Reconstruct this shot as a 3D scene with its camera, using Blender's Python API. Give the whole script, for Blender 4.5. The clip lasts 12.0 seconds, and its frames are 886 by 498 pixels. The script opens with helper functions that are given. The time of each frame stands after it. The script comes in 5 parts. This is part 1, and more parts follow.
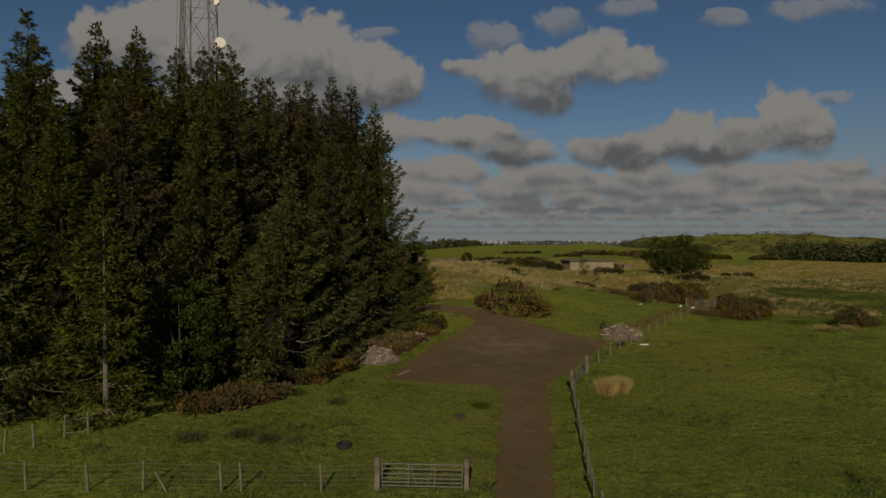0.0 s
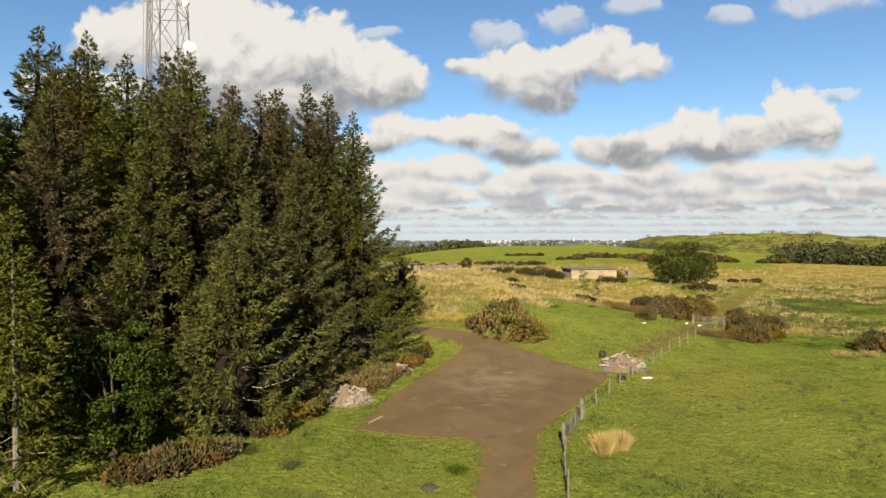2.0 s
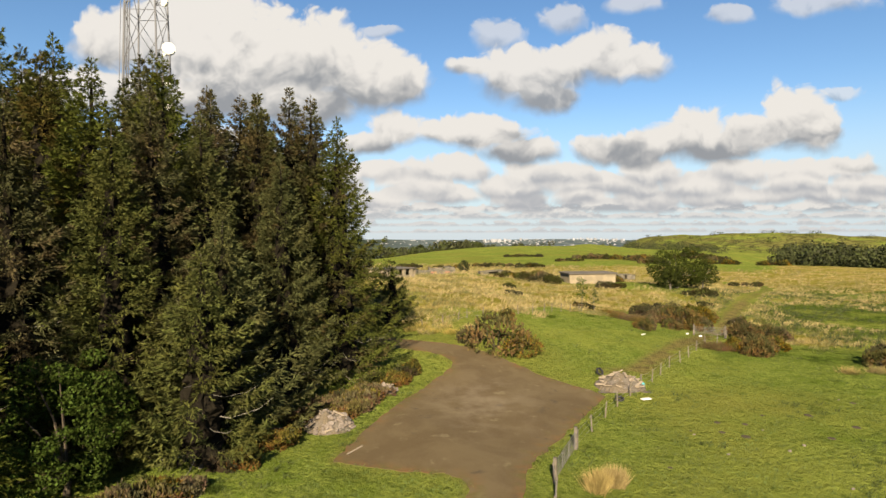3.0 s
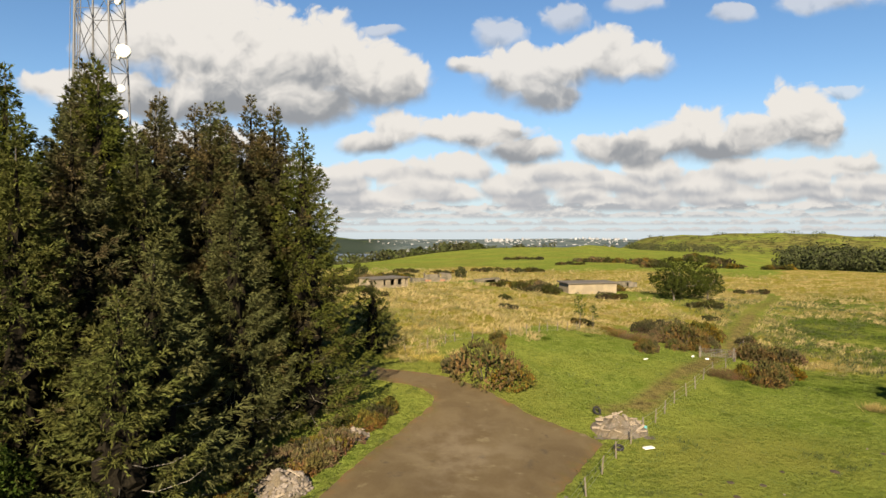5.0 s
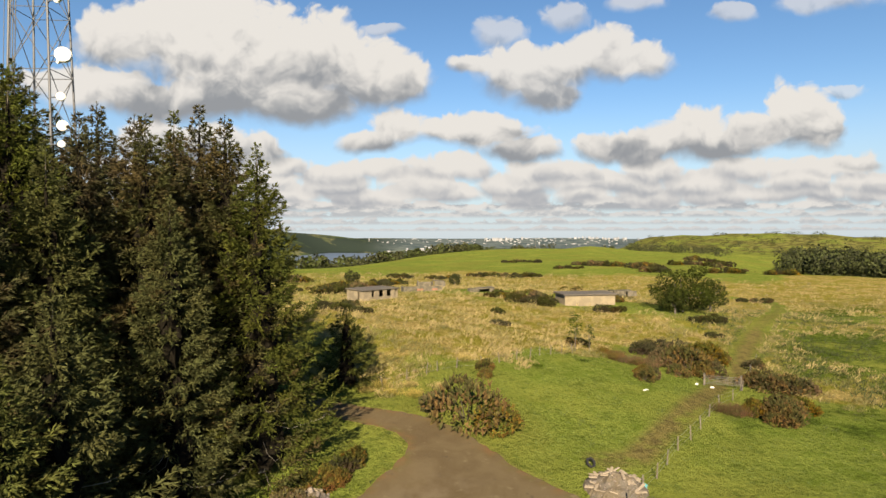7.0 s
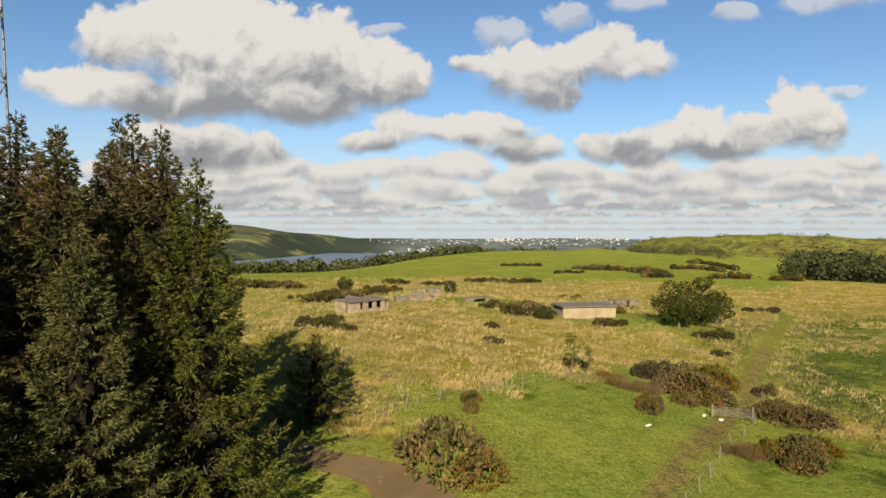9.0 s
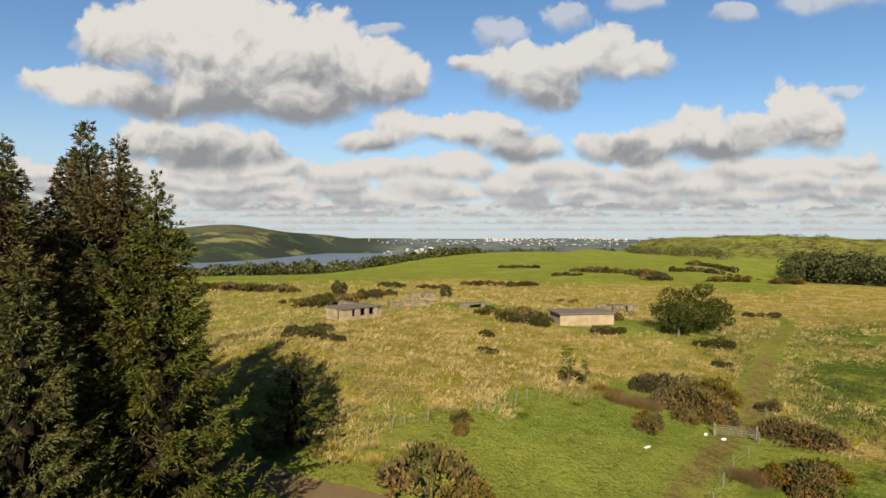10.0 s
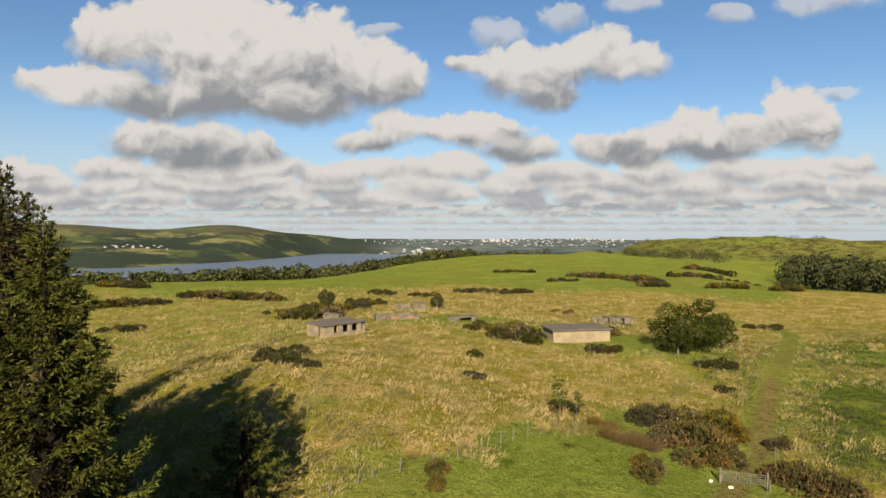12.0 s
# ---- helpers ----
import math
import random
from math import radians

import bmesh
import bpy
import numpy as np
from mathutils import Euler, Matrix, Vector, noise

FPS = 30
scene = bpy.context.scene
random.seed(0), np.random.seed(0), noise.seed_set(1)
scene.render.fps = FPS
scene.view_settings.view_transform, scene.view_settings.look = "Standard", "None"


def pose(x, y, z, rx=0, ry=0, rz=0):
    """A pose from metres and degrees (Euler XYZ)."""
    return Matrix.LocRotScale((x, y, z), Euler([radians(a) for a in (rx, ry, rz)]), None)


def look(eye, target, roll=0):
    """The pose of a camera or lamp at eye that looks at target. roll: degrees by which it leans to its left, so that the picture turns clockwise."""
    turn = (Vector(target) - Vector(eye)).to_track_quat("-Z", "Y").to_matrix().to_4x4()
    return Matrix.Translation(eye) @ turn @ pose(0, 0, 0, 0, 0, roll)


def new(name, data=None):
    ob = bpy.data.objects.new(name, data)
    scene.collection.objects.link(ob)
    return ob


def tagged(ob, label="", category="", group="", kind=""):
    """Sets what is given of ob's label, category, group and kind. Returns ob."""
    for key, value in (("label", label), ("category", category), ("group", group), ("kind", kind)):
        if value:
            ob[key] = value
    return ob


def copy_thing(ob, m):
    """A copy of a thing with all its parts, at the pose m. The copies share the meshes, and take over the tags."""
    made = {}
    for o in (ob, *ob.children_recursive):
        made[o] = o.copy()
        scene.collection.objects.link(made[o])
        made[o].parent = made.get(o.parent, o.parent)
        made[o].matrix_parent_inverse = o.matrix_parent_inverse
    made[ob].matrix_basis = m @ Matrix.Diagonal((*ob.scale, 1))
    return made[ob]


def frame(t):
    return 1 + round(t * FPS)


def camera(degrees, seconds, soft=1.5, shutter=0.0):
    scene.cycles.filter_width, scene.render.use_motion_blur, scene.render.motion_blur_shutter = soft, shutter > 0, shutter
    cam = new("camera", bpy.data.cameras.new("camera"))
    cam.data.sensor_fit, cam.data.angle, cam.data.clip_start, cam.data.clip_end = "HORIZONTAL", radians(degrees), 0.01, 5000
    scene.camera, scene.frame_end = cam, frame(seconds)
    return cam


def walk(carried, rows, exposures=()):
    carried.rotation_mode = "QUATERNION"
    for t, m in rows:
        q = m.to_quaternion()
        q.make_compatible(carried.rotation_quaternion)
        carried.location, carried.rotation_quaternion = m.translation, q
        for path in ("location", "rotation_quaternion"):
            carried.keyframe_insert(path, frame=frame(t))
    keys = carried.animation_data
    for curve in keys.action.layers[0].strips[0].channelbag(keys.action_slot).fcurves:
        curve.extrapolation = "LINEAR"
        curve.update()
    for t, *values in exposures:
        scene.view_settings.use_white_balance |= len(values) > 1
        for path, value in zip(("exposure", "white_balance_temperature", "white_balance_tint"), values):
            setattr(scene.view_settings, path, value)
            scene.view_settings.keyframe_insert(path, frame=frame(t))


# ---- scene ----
cam = camera(76.5, 12.0)
METRES, EYE, TILT, LEAN, TURN = 36.0, 8.8, -1.2, 0.0, 0.0
ROWS = [
    (0.0, 0.0, 0.0, 0.0, -0.0, 0.0, 0.0),
    (0.5, 0.0123, 0.0298, 0.0131, 0.1, 0.02, 0.06),
    (1.0, 0.0254, 0.061, 0.0275, 0.17, -0.02, 0.09),
    (1.5, 0.0379, 0.0941, 0.0417, 0.35, -0.04, 0.14),
    (2.0, 0.0508, 0.1293, 0.0587, 0.44, -0.09, 0.14),
    (2.5, 0.0638, 0.1639, 0.0755, 0.41, -0.16, 0.13),
    (3.0, 0.0776, 0.199, 0.091, 0.43, -0.18, 0.12),
    (5.0, 0.1279, 0.3438, 0.1487, 0.63, -0.25, 0.14),
    (5.5, 0.1386, 0.3824, 0.1643, 0.65, -0.28, 0.13),
    (6.0, 0.1505, 0.42, 0.1805, 0.6, -0.28, 0.13),
    (6.5, 0.1634, 0.4561, 0.1967, 0.59, -0.33, 0.09),
    (7.0, 0.178, 0.4924, 0.2116, 0.6, -0.36, 0.08),
    (9.0, 0.2286, 0.6451, 0.2649, 0.77, -0.37, -0.0),
    (9.5, 0.2407, 0.6832, 0.2794, 0.7, -0.36, -0.02),
    (10.0, 0.2533, 0.7215, 0.2953, 0.64, -0.38, -0.04),
    (10.5, 0.2654, 0.7615, 0.3118, 0.58, -0.38, -0.03),
    (11.0, 0.2778, 0.8025, 0.3285, 0.5, -0.37, -0.04),
    (11.5, 0.2893, 0.8422, 0.3437, 0.41, -0.36, -0.05),
    (12.0, 0.3035, 0.8809, 0.3603, 0.34, -0.36, -0.07),
]
BASE = 1.88
EXPOSURES = [(t, BASE + stops, 6820.0, 11.0) for t, stops in ((0.0, -1.95), (0.4, -1.2), (0.8, -0.6), (1.2, -0.1), (1.5, 0.08), (6.0, 0.05), (9.5, -0.08), (12.0, -0.17))]
walk(cam, [(t, pose(0, 0, EYE, TILT, LEAN, TURN) @ pose(METRES * x, METRES * y, METRES * z, 90 + pitch, roll, yaw)) for t, x, y, z, yaw, pitch, roll in ROWS], EXPOSURES)

# ---- light: low sun behind and a little to the left of the camera ----
SUN_AZ, SUN_EL = 186.0, 30.0        # degrees from +Y towards +X, degrees above the ground
SUN_STRENGTH, SKY_STRENGTH, CLOUD_STRENGTH = 5.0, 0.0336, 0.214
az, el = radians(SUN_AZ), radians(SUN_EL)
sun_way = Vector((math.sin(az) * math.cos(el), math.cos(az) * math.cos(el), math.sin(el)))
sun = new("sun", bpy.data.lights.new("sun", "SUN"))
sun.data.energy, sun.data.angle, sun.data.color = SUN_STRENGTH, radians(0.55), (1.0, 0.84, 0.61)
sun.matrix_world = look((0, 0, 200), Vector((0, 0, 200)) - sun_way)


# ---- node helpers ----
class Nodes:
    """A small wrapper to write node trees as sums."""

    def __init__(self, tree):
        self.tree = tree
        tree.nodes.clear()

    def node(self, kind, values=(), **settings):
        n = self.tree.nodes.new(kind)
        for k, v in settings.items():
            setattr(n, k, v)
        for key, v in (values.items() if isinstance(values, dict) else enumerate(values)):
            if v is None:
                continue
            if hasattr(v, "is_output"):
                self.tree.links.new(v, n.inputs[key])
            else:
                n.inputs[key].default_value = v
        return n

    def math(self, op, a, b=None, c=None, clamp=False):
        return self.node("ShaderNodeMath", (a, b, c), operation=op, use_clamp=clamp).outputs[0]

    def vec(self, op, a, b=None):
        n = self.node("ShaderNodeVectorMath", (a, b), operation=op)
        return n.outputs["Value"] if op in ("LENGTH", "DOT_PRODUCT", "DISTANCE") else n.outputs[0]

    def noise(self, at, scale, detail=4.0, rough=0.55, colour=False, dist=0.0):
        n = self.node("ShaderNodeTexNoise", {"Vector": at, "Scale": scale, "Detail": detail, "Roughness": rough, "Distortion": dist})
        return n.outputs["Color" if colour else 0]

    def step(self, x, lo, hi, out_lo=0.0, out_hi=1.0):
        n = self.node("ShaderNodeMapRange", {"Value": x, "From Min": lo, "From Max": hi, "To Min": out_lo, "To Max": out_hi}, interpolation_type="SMOOTHSTEP")
        return n.outputs[0]

    def mix(self, f, a, b):
        n = self.node("ShaderNodeMix", data_type="RGBA")
        for key, v in ((0, f), (6, a), (7, b)):
            if hasattr(v, "is_output"):
                self.tree.links.new(v, n.inputs[key])
            else:
                n.inputs[key].default_value = (*v, 1.0) if isinstance(v, tuple) and len(v) == 3 else v
        return n.outputs[2]


# ---- sky with cumulus ----
world = bpy.data.worlds.new("world")
scene.world = world
world.use_nodes = True
N = Nodes(world.node_tree)
sky = N.node("ShaderNodeTexSky", sky_type="NISHITA", sun_disc=False, sun_elevation=el, sun_rotation=az, altitude=200.0, air_density=1.0, dust_density=0.2, ozone_density=2.5)
way = N.node("ShaderNodeTexCoord").outputs["Generated"]
sx = N.node("ShaderNodeSeparateXYZ", (way,))
ahead = N.math("MAXIMUM", sx.outputs[1], 0.05)
flat = N.node("ShaderNodeCombineXYZ", (N.math("DIVIDE", sx.outputs[0], ahead), N.math("DIVIDE", sx.outputs[2], ahead), 0.0)).outputs[0]
flat_x = N.math("DIVIDE", sx.outputs[0], ahead)
rise_v = N.math("DIVIDE", sx.outputs[2], ahead)
front = N.step(sx.outputs[1], 0.15, 0.35)

# cumulus ahead, as heaps of lobes: middle to the side and up, half width, half height (slopes, in thousandths)
GREAT = [(-572, 352, 85, 55), (-440, 362, 135, 95), (-320, 308, 150, 85), (-222, 318, 88, 68), (-135, 280, 75, 58), (-88, 276, 52, 44), (-395, 250, 135, 42), (-262, 228, 92, 38), (-525, 236, 95, 30)]
OUTLIER = [(-625, 262, 88, 42), (-705, 278, 55, 24), (-528, 170, 80, 36), (-430, 152, 105, 38), (-345, 148, 60, 26)]
CENTRE = [(135, 286, 92, 52), (168, 246, 62, 36), (45, 300, 48, 17), (205, 306, 55, 40), (258, 330, 62, 40), (322, 306, 76, 34)]
EAST = [(378, 160, 62, 32), (612, 210, 62, 60), (650, 186, 46, 48), (552, 176, 58, 34), (428, 180, 78, 44), (478, 152, 84, 32), (284, 152, 66, 30), (338, 138, 52, 22)]
MIDDLE = [(72, 180, 76, 36), (0, 184, 60, 28), (-95, 190, 58, 34), (130, 146, 64, 24), (-140, 160, 60, 20)]
THIN = [(92, 358, 60, 34), (206, 386, 46, 30), (498, 388, 42, 24), (332, 406, 62, 20), (660, 404, 100, 24), (695, 254, 48, 16), (-112, 364, 46, 14), (730, 120, 60, 16)]


def voronoi(at, scale, detail):
    n = N.node("ShaderNodeTexVoronoi", {"Vector": at, "Scale": scale, "Detail": detail, "Roughness": 0.5, "Lacunarity": 2.4, "Smoothness": 0.45}, feature="SMOOTH_F1")
    return N.math("SUBTRACT", 0.42, n.outputs["Distance"])


warp_tone = N.node("ShaderNodeSeparateColor", (N.noise(flat, 7.0, 4.0, 0.55, True),))
warp = N.node("ShaderNodeCombineXYZ", (N.math("SUBTRACT", warp_tone.outputs[0], 0.5), N.math("SUBTRACT", warp_tone.outputs[1], 0.5), 0.0)).outputs[0]
warped = N.vec("ADD", flat, N.vec("MULTIPLY", warp, (0.075, 0.050, 0.0)))


def one_lobe(cx, cy, rx_, ry_):
    return N.vec("MULTIPLY", N.vec("SUBTRACT", warped, (cx / 1000, cy / 1000, 0.0)), (1000 / rx_, 1000 / ry_, 0.0))


warped_xyz = N.node("ShaderNodeSeparateXYZ", (warped,))


def rank_lobe(base, wide_, tall_, seed):
    """A row of lobes with uneven places and sizes, one to each stretch of the row."""
    u = N.math("ADD", N.math("DIVIDE", warped_xyz.outputs[0], wide_), seed)
    cell = N.math("FLOOR", u)
    deal = [N.node("ShaderNodeTexWhiteNoise", {"W": N.math("ADD", cell, 0.37 * k)}, noise_dimensions="1D").outputs["Value"] for k in range(3)]
    x = N.math("SUBTRACT", N.math("SUBTRACT", u, cell), N.math("MULTIPLY_ADD", deal[0], 0.3, 0.35))
    x = N.math("MULTIPLY", x, N.math("MULTIPLY_ADD", deal[1], 1.0, 1.55))
    y = N.math("SUBTRACT", warped_xyz.outputs[1], N.math("MULTIPLY_ADD", deal[2], tall_ * 0.6, base))
    return N.node("ShaderNodeCombineXYZ", (x, N.math("DIVIDE", y, tall_), 0.0)).outputs[0]


def lobes_of(offs):
    """How deep a direction lies in a heap of lobes, and how high within them."""
    depth, weight, tall_ = None, None, None
    for off in offs:
        d = N.math("SUBTRACT", 1.0, N.vec("LENGTH", off))
        w = N.math("POWER", N.math("MAXIMUM", N.math("ADD", d, 0.45), 0.001), 2.0)
        up = N.vec("DOT_PRODUCT", off, (0.0, 1.0, 0.0))
        up = N.math("MULTIPLY", w, up)
        depth = d if depth is None else N.math("SMOOTH_MAX", depth, d, 0.25)
        weight = w if weight is None else N.math("ADD", weight, w)
        tall_ = up if tall_ is None else N.math("ADD", tall_, up)
    return depth, N.math("DIVIDE", tall_, weight)


curl = N.vec("ADD", warped, N.vec("MULTIPLY", warp, (0.06, 0.06, 0.0)))
lump = voronoi(curl, 19.0, 2.2)
soft_lump = N.noise(curl, 15.0, 3.0, 0.5)
relief = N.math("SUBTRACT", soft_lump, N.noise(N.vec("ADD", curl, (-0.008, 0.022, 0.0)), 15.0, 3.0, 0.5))
fine = N.math("SUBTRACT", N.noise(flat, 26.0, 5.0, 0.6), 0.5)
broad = N.math("SUBTRACT", N.noise(flat, 9.0, 4.0, 0.55), 0.5)


def cumulus(offs, low_, high_, lift=0.16, thick=1.0):
    depth, tall_ = lobes_of(offs)
    swell = N.math("MULTIPLY", lump, N.step(tall_, -0.7, 0.4, 0.22, 0.60))
    body = N.math("ADD", N.math("ADD", depth, swell), N.math("MULTIPLY_ADD", fine, 0.22, lift))
    edge = N.step(tall_, -0.8, 0.5, 0.70, 0.30)
    cover = N.math("MULTIPLY", N.step(N.math("DIVIDE", body, edge), 0.0, 1.0), N.math("MULTIPLY", front, thick))
    whole = N.step(rise_v, low_, low_ + 0.8 * (high_ - low_), -0.75, 0.75)
    light_ = N.math("ADD", N.math("MULTIPLY_ADD", tall_, 0.62, N.math("MULTIPLY", whole, 0.55)), N.math("MULTIPLY_ADD", relief, 2.2, N.math("MULTIPLY", broad, 1.5)))
    return cover, N.step(light_, -0.80, 0.34, 1.0, 0.0)


def cloud_row(base, tall_, seed, gap):
    """A far rank of small cumulus with flat bases along one line over the horizon."""
    h = N.math("DIVIDE", N.math("SUBTRACT", rise_v, base), tall_)
    at = N.node("ShaderNodeCombineXYZ", (N.math("MULTIPLY", flat_x, 0.25 / tall_), N.math("MULTIPLY", h, 0.50), seed)).outputs[0]
    n = N.noise(at, 1.15, 6.0, 0.60)
    n2 = N.noise(N.vec("ADD", at, (-0.05, 0.16, 0.0)), 1.15, 6.0, 0.60)
    body = N.math("SUBTRACT", N.math("MULTIPLY_ADD", n, 3.4, -gap), N.math("MAXIMUM", h, 0.0))
    cover = N.math("MULTIPLY", N.step(body, 0.0, 0.22), N.step(h, -0.30, 0.12))
    bright = N.math("ADD", h, N.math("MULTIPLY", N.math("SUBTRACT", n, n2), 5.0))
    return N.math("MULTIPLY", cover, front), N.step(bright, -0.15, 0.50, 1.0, 0.0)


blue = N.node("ShaderNodeHueSaturation", {"Saturation": 1.16, "Value": 1.14 * SKY_STRENGTH, "Color": sky.outputs[0]}).outputs[0]
air = N.mix(N.step(sx.outputs[2], 0.0, 0.24, 0.85, 0.0), blue, (0.134, 0.168, 0.204))


def laid(under, cover, shade, lit, grey):
    lit, grey = (tuple(c * CLOUD_STRENGTH for c in tone) for tone in (lit, grey))
    return N.mix(cover, under, N.mix(shade, lit, grey))


LIT, GREY = (1.0, 0.985, 0.95), (0.38, 0.41, 0.45)
# ranks from the horizon upwards: base, height, seed, gap, paleness of the air before them
for base, tall_, seed, gap, pale in ((0.006, 0.010, 1.7, 1.2, 0.95), (0.018, 0.013, 4.2, 1.15, 0.88), (0.031, 0.018, 7.9, 1.05, 0.68), (0.044, 0.028, 15.6, 1.0, 0.26)):
    cover, shade = cloud_row(base, tall_, seed, gap)
    lit_ = tuple(c + (p - c) * pale for c, p in zip(LIT, (0.80, 0.82, 0.83)))
    grey_ = tuple(c + (p - c) * pale for c, p in zip((0.47, 0.505, 0.555), (0.70, 0.74, 0.77)))
    air = laid(air, cover, shade, lit_, grey_)
# nearer ranks of heaped cumulus with flat bases
for base, wide_, tall_, lift in ((0.064, 0.13, 0.021, 0.30), (0.082, 0.16, 0.026, 0.28), (0.104, 0.19, 0.028, 0.16)):
    cover, shade = cumulus([rank_lobe(base, wide_, tall_, 900 * base), rank_lobe(base + 0.003, wide_ * 0.83, tall_ * 0.85, 700 * base + 0.5)], base - tall_, base + tall_ * 1.5, lift)
    air = laid(air, cover, shade, (0.99, 0.975, 0.94), (0.54, 0.57, 0.62))
for heap, lift, thick in ((THIN, 0.22, 0.6), (MIDDLE, 0.42, 1.0), (EAST, 0.36, 1.0), (OUTLIER, 0.42, 1.0), (CENTRE, 0.40, 0.97), (GREAT, 0.50, 1.0)):
    cover, shade = cumulus([one_lobe(*c) for c in heap], min(c[1] - c[3] for c in heap) / 1000, max(c[1] + c[3] for c in heap) / 1000, lift, thick)
    air = laid(air, cover, shade, LIT, GREY)
# broken cloud to the sides and behind
wide_noise = N.noise(way, 2.6, 6.0, 0.6)
cover_side = N.math("MULTIPLY", N.step(wide_noise, 0.66, 0.74), N.math("MULTIPLY", N.math("SUBTRACT", 1.0, front), 0.9))
cover_side = N.math("MULTIPLY", cover_side, N.step(sx.outputs[2], -0.01, 0.004))
air = laid(air, cover_side, 0.4, LIT, GREY)
light = N.node("ShaderNodeBackground", (air, 1.0))
N.node("ShaderNodeOutputWorld", (light.outputs[0],))


# ---- materials ----
def material(name, colour, rough=0.8, metal=0.0, vary=0.3, scale=3.0, bump=0.0, bump_scale=None, spread=0.0, second=None, second_scale=0.6, trans=0.0, coords="Object"):
    """A surface with two scales of colour change, fine relief and a change from object to object."""
    m = bpy.data.materials.new(name)
    m.use_nodes = True
    n = Nodes(m.node_tree)
    at = n.node("ShaderNodeTexCoord").outputs[coords]
    fine = n.noise(at, scale * 4, 5.0, 0.6)
    wide = n.noise(at, second_scale, 3.0, 0.55)
    dark = tuple(c * (1 - vary) for c in colour)
    light = tuple(min(1.0, c * (1 + vary)) for c in colour)
    col = n.mix(n.step(fine, 0.3, 0.7), dark, light)
    if second:
        col = n.mix(n.step(wide, 0.42, 0.62), col, n.mix(n.step(fine, 0.3, 0.7), tuple(c * (1 - vary) for c in second), second))
    if spread:
        rnd = n.node("ShaderNodeObjectInfo").outputs["Random"]
        isl = n.node("ShaderNodeNewGeometry").outputs["Random Per Island"]
        both_ = n.math("ADD", n.math("MULTIPLY", rnd, 0.5), n.math("MULTIPLY", isl, 0.5))
        hsv = n.node("ShaderNodeHueSaturation", {"Hue": n.step(both_, 0.0, 1.0, 0.5 - spread * 0.035, 0.5 + spread * 0.035), "Value": n.step(isl, 0.0, 1.0, 1 - spread, 1 + spread), "Saturation": n.step(rnd, 0.0, 1.0, 1 - spread * 0.6, 1 + spread * 0.4), "Color": col})
        col = hsv.outputs[0]
    bsdf = n.node("ShaderNodeBsdfPrincipled", {"Base Color": col, "Roughness": rough, "Metallic": metal})
    bsdf.inputs["Specular IOR Level"].default_value = 0.05 if trans else 0.25
    if bump:
        b = n.node("ShaderNodeBump", {"Strength": 0.6, "Distance": bump, "Height": n.noise(at, bump_scale or scale * 3, 6.0, 0.65)})
        n.tree.links.new(b.outputs[0], bsdf.inputs["Normal"])
    out = bsdf.outputs[0]
    if trans:
        tl = n.node("ShaderNodeBsdfTranslucent", {"Color": col})
        out = n.node("ShaderNodeMixShader", (trans, out, tl.outputs[0])).outputs[0]
    n.node("ShaderNodeOutputMaterial", (out,))
    return m


NEEDLE_GREEN = material("spruce needles", (0.037, 0.043, 0.011), 0.75, vary=0.35, scale=0.3, spread=0.3, trans=0.05, second=(0.051, 0.053, 0.013), second_scale=0.45)
NEEDLE_BROWN = material("spruce needles and cones", (0.033, 0.036, 0.011), 0.75, vary=0.35, scale=0.3, spread=0.3, trans=0.05, second=(0.051, 0.039, 0.014), second_scale=0.4)
# darker copy of the green needles: shade deep in the wood as colour
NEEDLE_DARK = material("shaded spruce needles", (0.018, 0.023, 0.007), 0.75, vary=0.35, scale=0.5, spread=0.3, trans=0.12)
# near-black for the cores added to look like shade inside the crowns
INNER_SHADE = material("near-black crown shade", (0.007, 0.006, 0.004), 0.95, vary=0.5, scale=2.0, trans=0.01)
BARK = material("spruce bark", (0.068, 0.059, 0.047), 0.9, vary=0.35, scale=3.0, bump=0.02, second=(0.093, 0.089, 0.078), second_scale=1.2)
DEAD_WOOD = material("dead grey wood", (0.128, 0.118, 0.100), 0.85, vary=0.3, scale=4.0)
STEM_BARK = material("dark shrub stems", (0.040, 0.032, 0.022), 0.9, vary=0.3, scale=4.0)
LEAF = material("broad leaves", (0.024, 0.037, 0.006), 0.7, vary=0.4, scale=0.8, spread=0.4, trans=0.2)
OAK_LEAF = material("oak leaves", (0.022, 0.027, 0.007), 0.7, vary=0.3, scale=0.8, spread=0.35, trans=0.2)
GORSE_LEAF = material("gorse", (0.038, 0.038, 0.011), 0.75, vary=0.35, scale=1.0, spread=0.4, second=(0.102, 0.061, 0.018), second_scale=0.7, trans=0.1)
GORSE_DARK = material("dark gorse", (0.022, 0.024, 0.008), 0.75, vary=0.35, scale=1.0, spread=0.4, second=(0.036, 0.024, 0.010), second_scale=0.35, trans=0.1)
BRAMBLE = material("bracken and brambles", (0.065, 0.056, 0.018), 0.8, vary=0.35, scale=1.0, spread=0.4, second=(0.101, 0.054, 0.026), second_scale=0.9, trans=0.15)
SCRUB = material("far scrub", (0.022, 0.027, 0.006), 0.8, vary=0.35, scale=0.3, spread=0.45, second=(0.026, 0.027, 0.010), second_scale=0.03)
WOOD_LEAF = material("far woodland", (0.018, 0.021, 0.006), 0.8, vary=0.35, scale=0.3, spread=0.4)
GRASS_BLADE = material("green grass blades", (0.059, 0.091, 0.014), 0.7, vary=0.25, scale=0.5, spread=0.35, trans=0.3, second=(0.074, 0.090, 0.018), second_scale=0.15)
